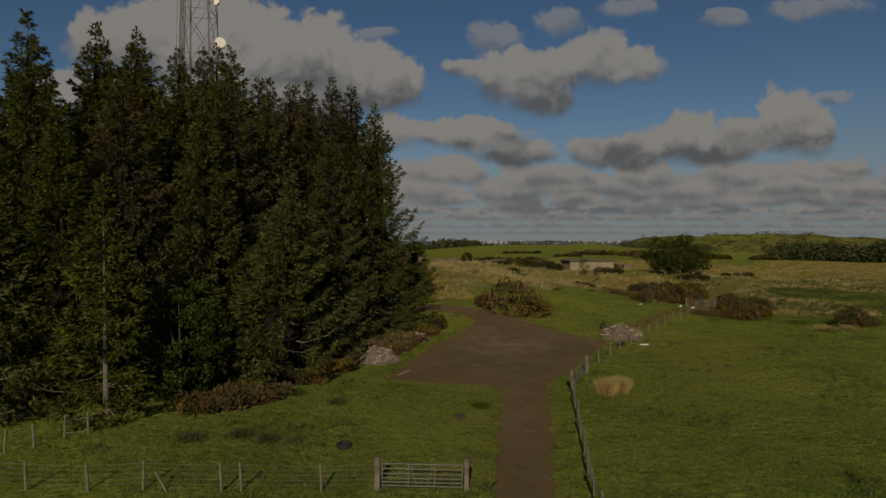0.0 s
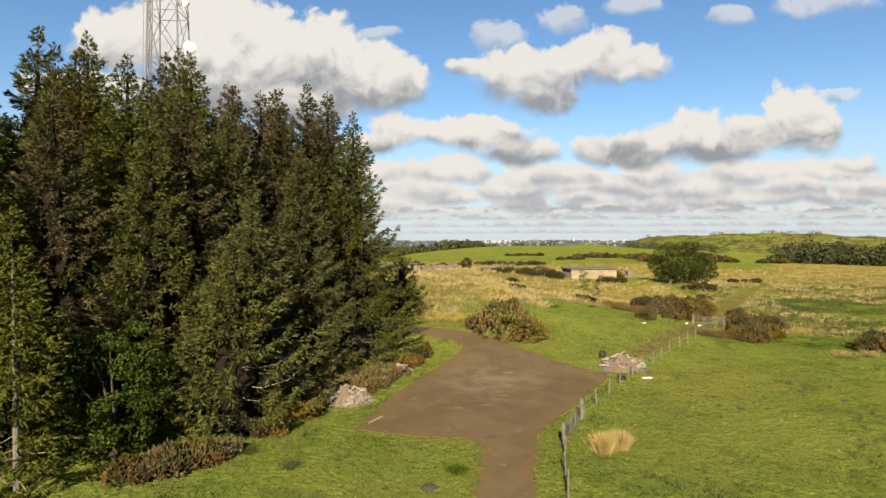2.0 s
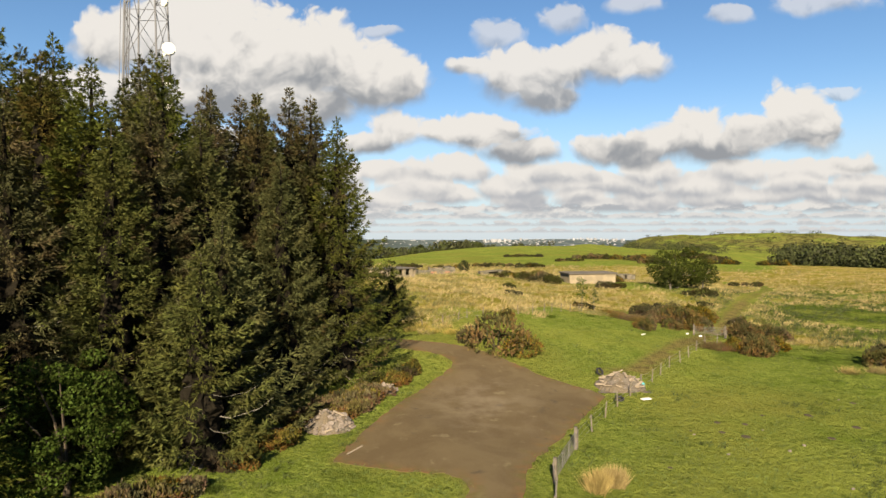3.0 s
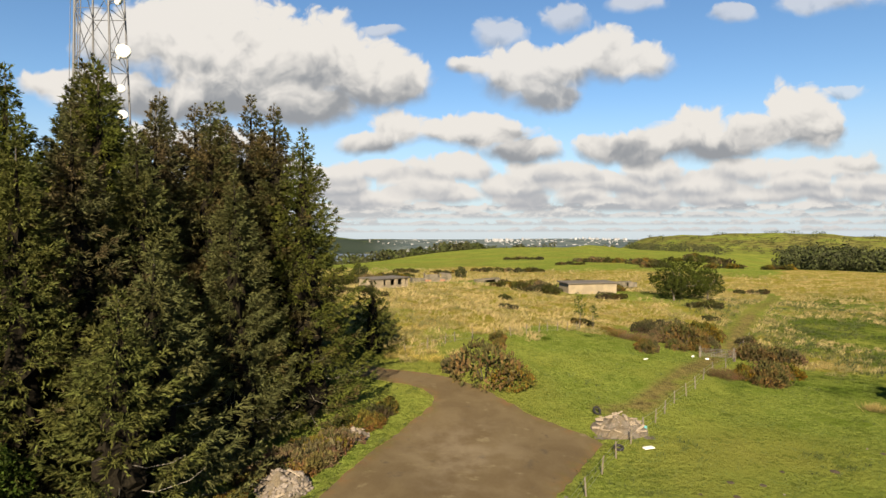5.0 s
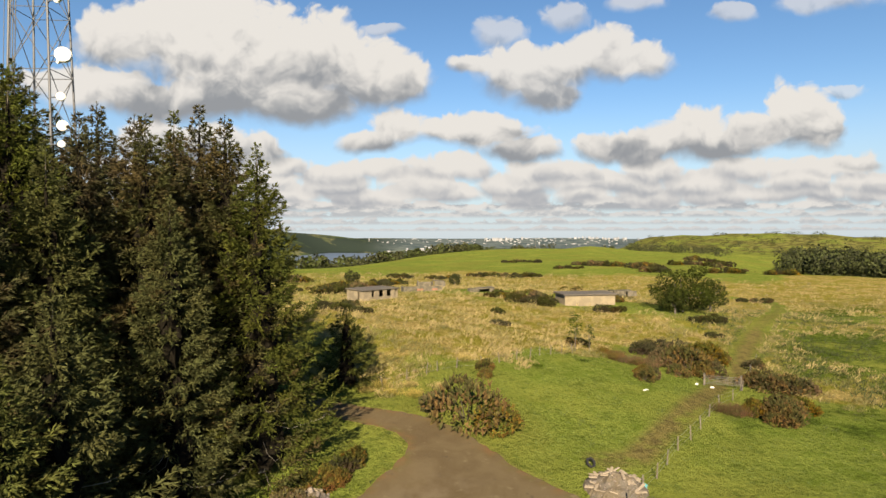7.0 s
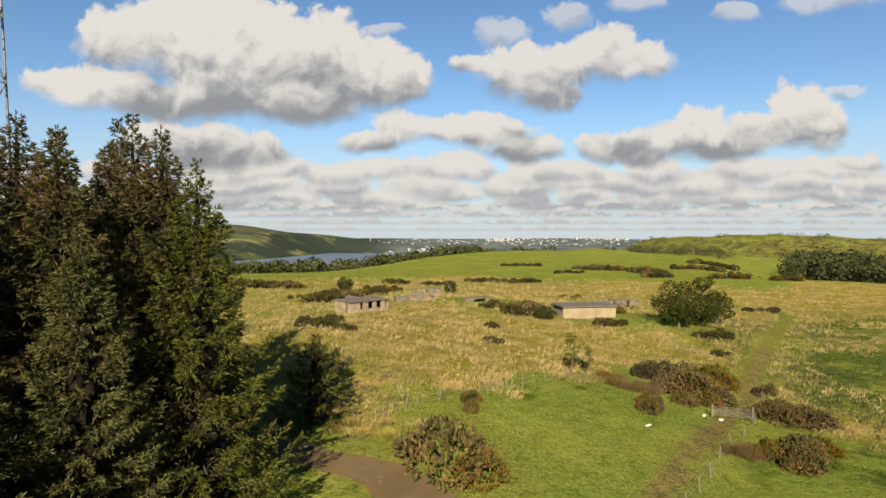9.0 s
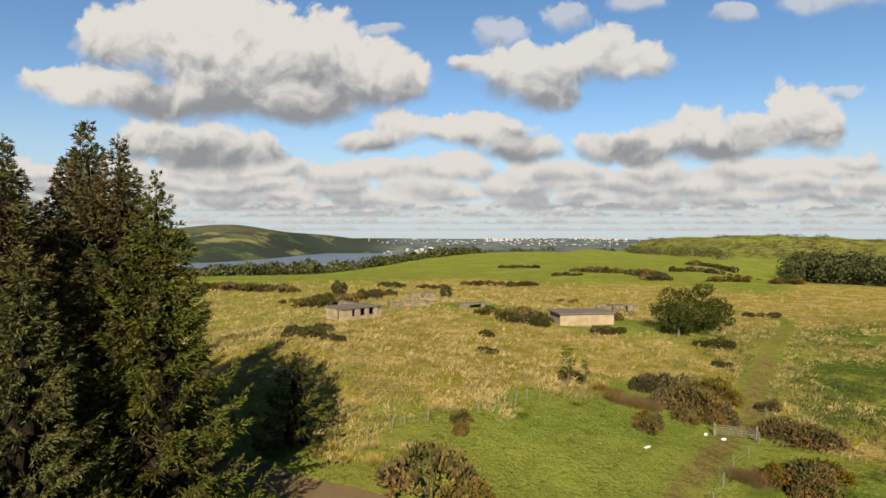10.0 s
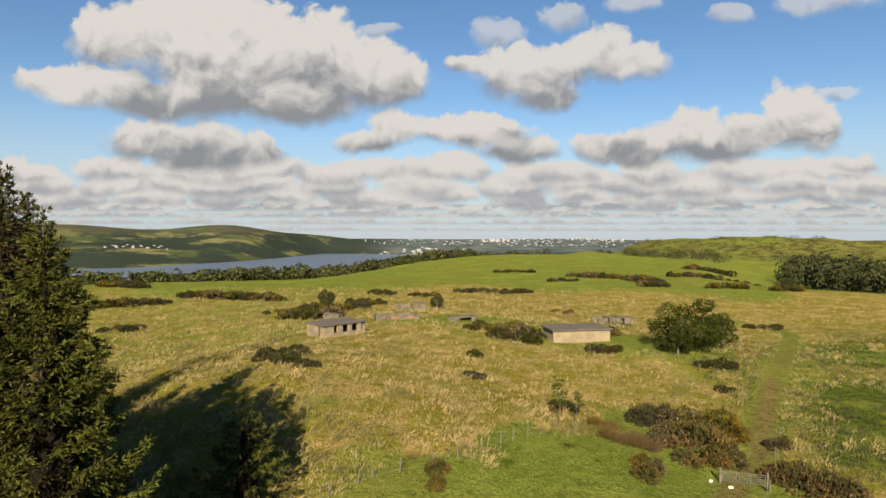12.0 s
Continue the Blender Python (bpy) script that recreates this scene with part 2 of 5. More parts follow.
DRY_BLADE = material("dry grass blades", (0.220, 0.174, 0.067), 0.8, vary=0.25, scale=0.5, spread=0.3, trans=0.2, second=(0.114, 0.112, 0.032), second_scale=0.2)
RUSH_BLADE = material("dark rushes", (0.034, 0.048, 0.010), 0.7, vary=0.3, scale=0.5, spread=0.35, trans=0.2)
POST_WOOD = material("weathered fence wood", (0.096, 0.083, 0.064), 0.9, vary=0.35, scale=5.0, bump=0.006, second=(0.062, 0.056, 0.045), second_scale=2.5, spread=0.25)
GALV = material("galvanised steel", (0.096, 0.093, 0.086), 0.75, 0.15, vary=0.12, scale=6.0)
WIRE = material("fence wire", (0.208, 0.208, 0.208), 0.5, 0.6, vary=0.1, scale=3.0)
RUBBER = material("black rubber", (0.011, 0.011, 0.012), 0.75, vary=0.3, scale=6.0, bump=0.004)
STONE = material("rubble stone", (0.090, 0.075, 0.064), 0.92, vary=0.3, scale=4.0, bump=0.02, spread=0.35)
SPOIL = material("spoil earth", (0.069, 0.056, 0.038), 0.95, vary=0.3, scale=3.0, bump=0.04, second=(0.084, 0.074, 0.061), second_scale=1.5)
CONCRETE = material("old concrete", (0.160, 0.134, 0.092), 0.92, vary=0.2, scale=1.5, bump=0.01, second=(0.120, 0.102, 0.072), second_scale=0.5)
RUIN = material("stained broken concrete", (0.088, 0.077, 0.058), 0.95, vary=0.3, scale=1.5, bump=0.03, second=(0.056, 0.053, 0.036), second_scale=0.7)
PALE_BLADE = material("bleached grass blades", (0.240, 0.188, 0.088), 0.8, vary=0.2, scale=1.0, spread=0.25, trans=0.2)
EARTH = material("bare dark earth", (0.036, 0.027, 0.018), 0.95, vary=0.3, scale=4.0, bump=0.02)
RENDERED = material("pale concrete panels", (0.169, 0.141, 0.095), 0.92, vary=0.12, scale=1.5, bump=0.006, second=(0.143, 0.120, 0.081), second_scale=0.45)
ROOF_FELT = material("weathered roof slab", (0.057, 0.052, 0.046), 0.9, vary=0.3, scale=1.5, bump=0.01, second=(0.084, 0.074, 0.059), second_scale=0.6)
BRICK = material("red brick", (0.164, 0.084, 0.054), 0.9, vary=0.25, scale=4.0, bump=0.01)
DARK = material("near-black for interior shade and cables", (0.015, 0.014, 0.013), 0.9, vary=0.2)
PAINT_WHITE = material("white paint", (0.50, 0.50, 0.47), 0.5, vary=0.06, scale=3.0)
STEEL = material("mast steel", (0.098, 0.101, 0.107), 0.55, 0.5, vary=0.15, scale=4.0)
TIMBER = material("pale cut timber", (0.189, 0.158, 0.119), 0.85, vary=0.2, scale=5.0)
BLUE_BAG = material("turquoise plastic", (0.050, 0.208, 0.228), 0.5, vary=0.15, scale=4.0)
TOWN = material("pale town walls", (0.170, 0.176, 0.188), 0.8, vary=0.15, scale=0.05, spread=0.25)


# ---- shape of the land ----
def smooth(a, b, x):
    t = np.clip((np.asarray(x, float) - a) / (b - a), 0, 1)
    return t * t * (3 - 2 * t)


def bump(x, y, cx, cy, sx_, sy_=None, turn=0.0):
    c, s = math.cos(radians(turn)), math.sin(radians(turn))
    u, v = (x - cx) * c + (y - cy) * s, -(x - cx) * s + (y - cy) * c
    return np.exp(-((u / sx_) ** 2 + (v / (sy_ or sx_)) ** 2))


RIVER = [(-2400, 1350), (-1400, 1560), (-900, 1750), (-640, 2250), (-560, 2950), (-480, 3350)]


def river_distance(x, y):
    best = np.full(np.shape(x), 1e9)
    for (ax, ay), (bx, by) in zip(RIVER, RIVER[1:]):
        dx, dy = bx - ax, by - ay
        t = np.clip(((x - ax) * dx + (y - ay) * dy) / (dx * dx + dy * dy), 0, 1)
        best = np.minimum(best, np.hypot(x - ax - t * dx, y - ay - t * dy))
    return best


def ground(x, y):
    """Height of the land, in metres."""
    x, y = np.asarray(x, float), np.asarray(y, float)
    h = -1.35 + 4.9 * bump(x, y, -14, 102, 26) + 2.2 * bump(x, y, 10, 82, 18) + 2.9 * bump(x, y, 18, 152, 42) + 0.7 * bump(x, y, 0, 64, 11)
    h = h - 0.4 * bump(x, y, 58, 100, 30) - 2.4 * bump(x, y, 95, 180, 50) + 1.0 * bump(x, y, 54, 135, 16) + 1.0 * bump(x, y, -12, 143, 22) - 0.6 * bump(x, y, 38, 83, 10)
    h = h + 0.12 * np.sin(x * 0.21 + 1.3) * np.sin(y * 0.17 + 0.4) + 0.07 * np.sin(x * 0.53 + y * 0.31)
    r = np.hypot(x, y - 20)
    a = np.degrees(np.arctan2(x, y - 20))
    far = smooth(170, 330, r)
    h = h + far * (-1.0 + 1.3 * np.sin(x * 0.021 + 0.7) * np.sin(y * 0.016 + 1.0) + 1.2 * np.sin(x * 0.011 - y * 0.019))
    # the brow of the plateau, and the slope down into the valley
    brow = 318 + 250 * smooth(-14, 9, a) + 900 * smooth(12, 24, a)
    h = h + 3.5 * smooth(330, 560, r) * smooth(-6, 8, a) * (1 - smooth(14, 20, a)) - 8 * smooth(500, 900, r) * smooth(8, 20, a)
    h = h - 13 * smooth(24, 32, a) * smooth(270, 430, r) * (1 - smooth(560, 800, r))
    h = h + 20.5 * smooth(15.5, 21.5, a) * smooth(820, 1100, r) + 4 * smooth(25, 29, a) * smooth(900, 1150, r) * (1 - smooth(36, 42, a))
    h = h + smooth(800, 1100, r) * smooth(16, 22, a) * 1.2 * np.sin(a * 1.7) + smooth(700, 1000, r) * smooth(16, 22, a) * np.sin(x * 0.05) * np.sin(y * 0.043)
    h = h - 9 * smooth(32.5, 38, a) * smooth(820, 1100, r)
    floor = -96 + 70 * smooth(3050, 4800, r) ** 1.0
    hills = 138 * bump(x, y, -2150, 2950, 700, 900, 20) + 118 * bump(x, y, -1230, 3250, 480, 620, 10) + 48 * bump(x, y, -900, 3900, 420, 400) + 20 * np.sin(x * 0.006) * np.sin(y * 0.005) * bump(x, y, -1600, 3000, 1100)
    floor = floor + hills + 6 * np.sin(x * 0.004 + 1) * np.sin(y * 0.0037) * smooth(1500, 2500, r)
    h = h + (floor - h) * smooth(-20, 560, r - brow)
    d = river_distance(x, y)
    cut = (1 - smooth(170, 520, d)) * smooth(900, 1100, r)
    return h + (np.minimum(h, -104) - h) * cut


def height(x, y):
    return float(ground(x, y))


# ---- mesh helpers ----
def mesh_of(name, verts, faces, mats, smooth_=False, index=None):
    me = bpy.data.meshes.new(name)
    me.from_pydata(verts, [], faces)
    for m in (mats if isinstance(mats, (list, tuple)) else [mats]):
        me.materials.append(m)
    if index is not None:
        me.polygons.foreach_set("material_index", index)
    if smooth_:
        me.polygons.foreach_set("use_smooth", [True] * len(me.polygons))
    me.update()
    return me


def part(name, data, mat, parent, label=""):
    """Links a bmesh, or (verts, faces), as one mesh object under a thing or a part."""
    if isinstance(data, bmesh.types.BMesh):
        me = bpy.data.meshes.new(name)
        data.to_mesh(me)
        data.free()
        me.materials.append(mat)
    else:
        me = mesh_of(name, data[0], data[1], mat)
    ob = new(name, me)
    ob.parent = parent
    return tagged(ob, label=label)


def thing(name, label, category, group="", kind="", at=None):
    ob = new(name)
    ob.empty_display_size = 0.3
    if at is not None:
        ob.matrix_basis = at
    return tagged(ob, label, category, group, kind)


def box(size, at=(0, 0, 0), bevel=0.0, turn=None, bm=None):
    """A box of that size, its middle at that place, with eased edges."""
    b = bmesh.new()
    bmesh.ops.create_cube(b, size=1)
    bmesh.ops.scale(b, vec=size, verts=b.verts)
    if bevel:
        bmesh.ops.bevel(b, geom=b.edges[:], offset=bevel, segments=1, affect="EDGES")
    if turn is not None:
        bmesh.ops.transform(b, matrix=turn.to_4x4(), verts=b.verts)
    bmesh.ops.translate(b, vec=at, verts=b.verts)
    return merged(bm, b)


def merged(into, b):
    if into is None:
        return b
    me = bpy.data.meshes.new("piece")
    b.to_mesh(me)
    b.free()
    into.from_mesh(me)
    bpy.data.meshes.remove(me)
    return into


def rod(a, b, r0, r1=None, sides=6, bm=None):
    """A round bar between two points."""
    a, b = Vector(a), Vector(b)
    r1 = r0 if r1 is None else r1
    out = bmesh.new()
    bmesh.ops.create_cone(out, cap_ends=True, segments=sides, radius1=r0, radius2=max(r1, 0.001), depth=(b - a).length)
    q = (b - a).to_track_quat("Z", "Y").to_matrix().to_4x4()
    bmesh.ops.transform(out, matrix=Matrix.Translation((a + b) / 2) @ q, verts=out.verts)
    return merged(bm, out)


def tube(points, radii, sides=6):
    """Vertices and faces of a tapering tube along points."""
    verts, faces = [], []
    for i, p in enumerate(points):
        p = Vector(p)
        d = (Vector(points[min(i + 1, len(points) - 1)]) - Vector(points[max(i - 1, 0)])).normalized()
        u = d.cross(Vector((0.3, 0.9, 0.2))).normalized()
        v = d.cross(u)
        for k in range(sides):
            w = 2 * math.pi * k / sides
            verts.append(tuple(p + (u * math.cos(w) + v * math.sin(w)) * radii[i]))
    for i in range(len(points) - 1):
        for k in range(sides):
            a, b = i * sides + k, i * sides + (k + 1) % sides
            faces.append((a, b, b + sides, a + sides))
    return verts, faces


def join(*shapes):
    verts, faces = [], []
    for v, f in shapes:
        n = len(verts)
        verts += v
        faces += [tuple(i + n for i in q) for q in f]
    return verts, faces


# ---- road ----
ROAD = [(-8.5, -60), (-1.6, -12), (0.9, 8), (1.5, 15), (2.0, 21.7), (3.3, 31.7), (3.8, 36.0), (3.0, 37.7), (0.3, 38.4), (-4.0, 39.9), (-4.0, 40.1), (-2.0, 47.0), (0.9, 54.3), (3.0, 58.6), (3.2, 60.6), (1.6, 62.8),
        (-2.0, 64.6), (-7.0, 67.5), (-14.0, 70.0), (-24.0, 71.5), (-24.0, 74.2), (-14.0, 73.0), (-7.0, 70.6), (-1.5, 67.4), (3.0, 66.0), (6.3, 64.2), (9.6, 60.2), (12.3, 56.4),
        (15.4, 53.2), (14.2, 50.6), (10.7, 44.5), (8.3, 40.7), (7.0, 37.0), (5.5, 28.2), (4.4, 21.8), (3.9, 15), (3.4, 8), (0.9, -12), (-6.0, -60)]


def inside(points, x, y):
    """Which places lie within an outline."""
    x, y = np.asarray(x, float), np.asarray(y, float)
    hit = np.zeros(x.shape, bool)
    for (ax, ay), (bx, by) in zip(points, points[1:] + points[:1]):
        if ay != by:
            hit ^= ((ay > y) != (by > y)) & (x < (bx - ax) * (y - ay) / (by - ay) + ax)
    return hit


def edge_distance(points, x, y, closed=True):
    best = np.full(np.shape(x), 1e9)
    for (ax, ay), (bx, by) in zip(points, points[1:] + (points[:1] if closed else [])):
        dx, dy = bx - ax, by - ay
        t = np.clip(((x - ax) * dx + (y - ay) * dy) / (dx * dx + dy * dy), 0, 1)
        best = np.minimum(best, np.hypot(x - ax - t * dx, y - ay - t * dy))
    return best


def worn_outline(points, step=0.6, rough=0.16, seed=3):
    rnd, out = random.Random(seed), []
    for i, (a, b) in enumerate(zip(points, points[1:] + points[:1])):
        n = max(1, int(math.hypot(b[0] - a[0], b[1] - a[1]) / step))
        p0, p3 = points[i - 1], points[(i + 2) % len(points)]
        for k in range(n):
            t = k / n
            c = [0.5 * (2 * a[j] + (b[j] - p0[j]) * t + (2 * p0[j] - 5 * a[j] + 4 * b[j] - p3[j]) * t * t + (3 * a[j] - p0[j] - 3 * b[j] + p3[j]) * t ** 3) for j in (0, 1)]
            out.append((c[0] + rnd.uniform(-rough, rough), c[1] + rnd.uniform(-rough, rough)))
    return out


road_line = worn_outline(ROAD)


def road_material():
    m = bpy.data.materials.new("worn asphalt")
    m.use_nodes = True
    n = Nodes(m.node_tree)
    at = n.node("ShaderNodeTexCoord").outputs["Object"]
    grit = n.noise(at, 22.0, 4.0, 0.7)
    patch = n.noise(at, 0.28, 5.0, 0.6, dist=0.6)
    stain = n.noise(at, 0.75, 6.0, 0.65)
    col = n.mix(n.step(patch, 0.35, 0.65), (0.054, 0.039, 0.020), (0.072, 0.055, 0.030))
    col = n.mix(n.step(stain, 0.58, 0.72), col, (0.096, 0.078, 0.046))
    col = n.mix(n.step(stain, 0.40, 0.28), col, (0.035, 0.029, 0.020))
    centre = n.step(n.vec("LENGTH", n.vec("MULTIPLY", n.vec("SUBTRACT", at, (5.5, 50.0, 0.0)), (0.16, 0.10, 0.0))), 0.1, 1.0, 1.0, 0.0)
    scuff = n.math("MULTIPLY", centre, n.step(n.noise(at, 0.4, 5.0, 0.6), 0.40, 0.70))
    col = n.mix(n.math("MULTIPLY", scuff, 0.7), col, (0.114, 0.094, 0.066))
    edge = n.node("ShaderNodeAttribute", attribute_name="edge").outputs["Fac"]
    moss = n.math("MULTIPLY", edge, n.step(n.noise(at, 1.3, 4.0), 0.35, 0.6))
    col = n.mix(moss, col, n.mix(n.step(stain, 0.4, 0.6), (0.086, 0.049, 0.020), (0.057, 0.050, 0.015)))
    col = n.mix(n.math("MULTIPLY", n.step(grit, 0.35, 0.75), 0.35), col, (0.091, 0.078, 0.052))
    bsdf = n.node("ShaderNodeBsdfPrincipled", {"Base Color": col, "Roughness": 0.95, "Specular IOR Level": 0.08})
    b = n.node("ShaderNodeBump", {"Strength": 0.5, "Distance": 0.02, "Height": n.noise(at, 14.0, 5.0, 0.7)})
    n.tree.links.new(b.outputs[0], bsdf.inputs["Normal"])
    n.node("ShaderNodeOutputMaterial", (bsdf.outputs[0],))
    return m


def build_road():
    bm = bmesh.new()
    rim = [bm.verts.new((x, y, 0)) for x, y in road_line]
    bm.faces.new(rim)
    bmesh.ops.triangulate(bm, faces=bm.faces[:])
    for axis, lo_, hi_ in ((0, -24, 16), (1, -60, 75)):
        for k in range(lo_, hi_):
            co, no = [0, 0, 0], [0, 0, 0]
            co[axis], no[axis] = k, 1
            bmesh.ops.bisect_plane(bm, geom=bm.verts[:] + bm.edges[:] + bm.faces[:], plane_co=co, plane_no=no)
    xs = np.array([v.co.x for v in bm.verts])
    ys = np.array([v.co.y for v in bm.verts])
    zs = ground(xs, ys) + 0.035
    ed = edge_distance(road_line, xs, ys)
    for v, z in zip(bm.verts, zs):
        v.co.z = z
    skirt = bmesh.ops.extrude_edge_only(bm, edges=[e for e in bm.edges if e.is_boundary])
    low = [g for g in skirt["geom"] if isinstance(g, bmesh.types.BMVert)]
    for v in low:
        v.co.z -= 0.25
    me = bpy.data.meshes.new("road")
    bm.to_mesh(me)
    bm.free()
    me.materials.append(road_material())
    attr = me.attributes.new("edge", "FLOAT", "POINT")
    attr.data.foreach_set("value", np.concatenate([1 - smooth(0.05, 0.9, ed), np.ones(len(me.vertices) - len(ed))]))
    tagged(new("road", me), "worn grey-brown tarmac track and turning area", "road", kind="structure")


# ---- ground ----
PATH_LINE = [(17.5, 59.0), (20.5, 60.0), (24.8, 65.5), (31.8, 75), (37.0, 82), (43.2, 89.5), (52, 104), (64, 122), (86, 154), (95, 170), (98, 182), (93, 189)]


def dry_amount(x, y):
    """Where the dry yellow grass grows."""
    x, y = np.asarray(x, float), np.asarray(y, float)
    front = np.interp(x, [-60, -8, 4, 20, 33, 37, 46, 62, 100, 200], [66, 69, 74, 86, 96, 101, 70, 78, 82, 90])
    wob = 3.0 * np.sin(x * 0.33 + y * 0.2) + 2.0 * np.sin(x * 0.71 - y * 0.45 + 1)
    d = smooth(-3, 7, y + wob - front)
    r = np.hypot(x, y - 20)
    back = 258 + 18 * np.sin(x * 0.03 + 1) + 14 * np.sin(x * 0.09)
    d = d * (1 - 0.92 * smooth(-12, 18, y - back))
    d = d * (1 - 0.28 * smooth(3, -25, x) * smooth(100, 120, y))
    hollow = bump(x, y, 52, 132, 9, 7) + bump(x, y, 40, 143, 16, 8) + 0.9 * bump(x, y, 12, 162, 22, 10) + 0.95 * bump(x, y, 70, 98, 17, 26) + 0.7 * bump(x, y, 95, 140, 20, 12)
    d = d * (1 - np.clip(hollow, 0, 0.9))
    band = bump(x, y, 30, 250, 120, 16)
    return np.clip(np.maximum(d, 0.85 * band), 0, 1)


def ground_material():
    m = bpy.data.materials.new("pasture")
    m.use_nodes = True
    n = Nodes(m.node_tree)
    at = n.node("ShaderNodeTexCoord").outputs["Object"]

    def read(name):
        return n.node("ShaderNodeAttribute", attribute_name=name).outputs["Fac"]
    fine = n.noise(at, 3.2, 6.0, 0.7)
    mid = n.noise(at, 0.45, 5.0, 0.6)
    wide = n.noise(at, 0.06, 4.0, 0.55)
    clump = n.noise(at, 1.1, 6.0, 0.72)
    green = n.mix(n.step(fine, 0.3, 0.7), (0.062, 0.086, 0.014), (0.133, 0.162, 0.034))
    green = n.mix(n.step(mid, 0.45, 0.7), green, (0.072, 0.101, 0.015))
    green = n.mix(n.step(wide, 0.45, 0.65), green, n.mix(fine, (0.091, 0.114, 0.018), (0.154, 0.166, 0.038)))
    rough_sward = n.step(n.noise(at, 0.022, 6.0, 0.62), 0.46, 0.60)
    green = n.mix(n.math("MULTIPLY", rough_sward, 0.6), green, n.mix(mid, (0.062, 0.074, 0.013), (0.152, 0.144, 0.036)))
    tuft = n.math("MAXIMUM", n.step(clump, 0.55, 0.66), n.step(n.noise(at, 0.35, 6.0, 0.7), 0.56, 0.66))
    green = n.mix(n.math("MULTIPLY", tuft, 0.62), green, (0.040, 0.057, 0.010))
    dry = n.mix(n.step(fine, 0.28, 0.72), (0.098, 0.076, 0.020), (0.292, 0.228, 0.092))
    olive = n.mix(n.step(fine, 0.3, 0.7), (0.080, 0.080, 0.011), (0.164, 0.146, 0.029))
    dry = n.mix(n.step(n.noise(at, 0.23, 6.0, 0.66), 0.40, 0.58), dry, olive)
    dry = n.mix(n.math("MULTIPLY", n.step(clump, 0.52, 0.66), 0.55), dry, (0.066, 0.053, 0.013))
    amount = n.math("ADD", n.math("MULTIPLY", read("dry"), 0.72), n.math("MULTIPLY", n.math("SUBTRACT", n.noise(at, 0.16, 5.0, 0.65), 0.5), 1.35))
    amount = n.math("MULTIPLY", n.step(amount, 0.3, 0.7), n.step(read("dry"), 0.02, 0.2))
    col = n.mix(amount, green, dry)
    # wet ground beside the track: dark rushy green between pale tussocks
    wet = n.math("MULTIPLY", read("marsh"), n.step(n.noise(at, 0.085, 6.0, 0.68), 0.43, 0.54))
    col = n.mix(n.math("MULTIPLY", wet, 0.9), col, n.mix(n.step(clump, 0.35, 0.62), (0.064, 0.094, 0.014), (0.024, 0.037, 0.008)))
    worn = n.math("MULTIPLY", read("worn"), n.step(n.noise(at, 0.30, 5.0, 0.65), 0.30, 0.50))
    col = n.mix(worn, col, n.mix(n.step(clump, 0.35, 0.65), (0.124, 0.106, 0.037), (0.070, 0.058, 0.024)))
    scrub = n.math("MULTIPLY", read("scrub"), n.step(n.noise(at, 0.02, 6.0, 0.68), 0.38, 0.56))
    col = n.mix(scrub, col, n.mix(n.step(n.noise(at, 0.11, 5.0, 0.7), 0.38, 0.62), (0.034, 0.035, 0.011), (0.108, 0.104, 0.034)))
    # the valley: small fields between woods, their tones greyed to stand for haze
    cells = n.node("ShaderNodeTexVoronoi", {"Vector": at, "Scale": 0.009, "Randomness": 0.9})
    pick = n.node("ShaderNodeSeparateColor", (cells.outputs["Color"],)).outputs[0]
    field = n.mix(n.step(pick, 0.3, 0.7), (0.040, 0.054, 0.024), (0.102, 0.102, 0.050))
    field = n.mix(n.step(n.noise(at, 0.0032, 6.0, 0.66), 0.41, 0.50), field, (0.019, 0.027, 0.022))
    heath = n.mix(n.step(n.noise(at, 0.006, 5.0, 0.6), 0.4, 0.6), (0.058, 0.053, 0.035), (0.037, 0.046, 0.029))
    field = n.mix(read("heath"), field, heath)
    # blue-grey of the plain: haze of distance put into the base colour
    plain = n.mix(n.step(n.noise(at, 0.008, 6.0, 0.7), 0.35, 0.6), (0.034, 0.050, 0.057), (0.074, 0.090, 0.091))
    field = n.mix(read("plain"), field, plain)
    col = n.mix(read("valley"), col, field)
    bsdf = n.node("ShaderNodeBsdfPrincipled", {"Base Color": col, "Roughness": 0.9})
    bsdf.inputs["Specular IOR Level"].default_value = 0.0
    hgt = n.math("ADD", n.noise(at, 2.2, 6.0, 0.7), n.math("MULTIPLY", mid, 1.2))
    b = n.node("ShaderNodeBump", {"Strength": 1.0, "Distance": 0.45, "Height": hgt})
    n.tree.links.new(b.outputs[0], bsdf.inputs["Normal"])
    n.node("ShaderNodeOutputMaterial", (bsdf.outputs[0],))
    return m


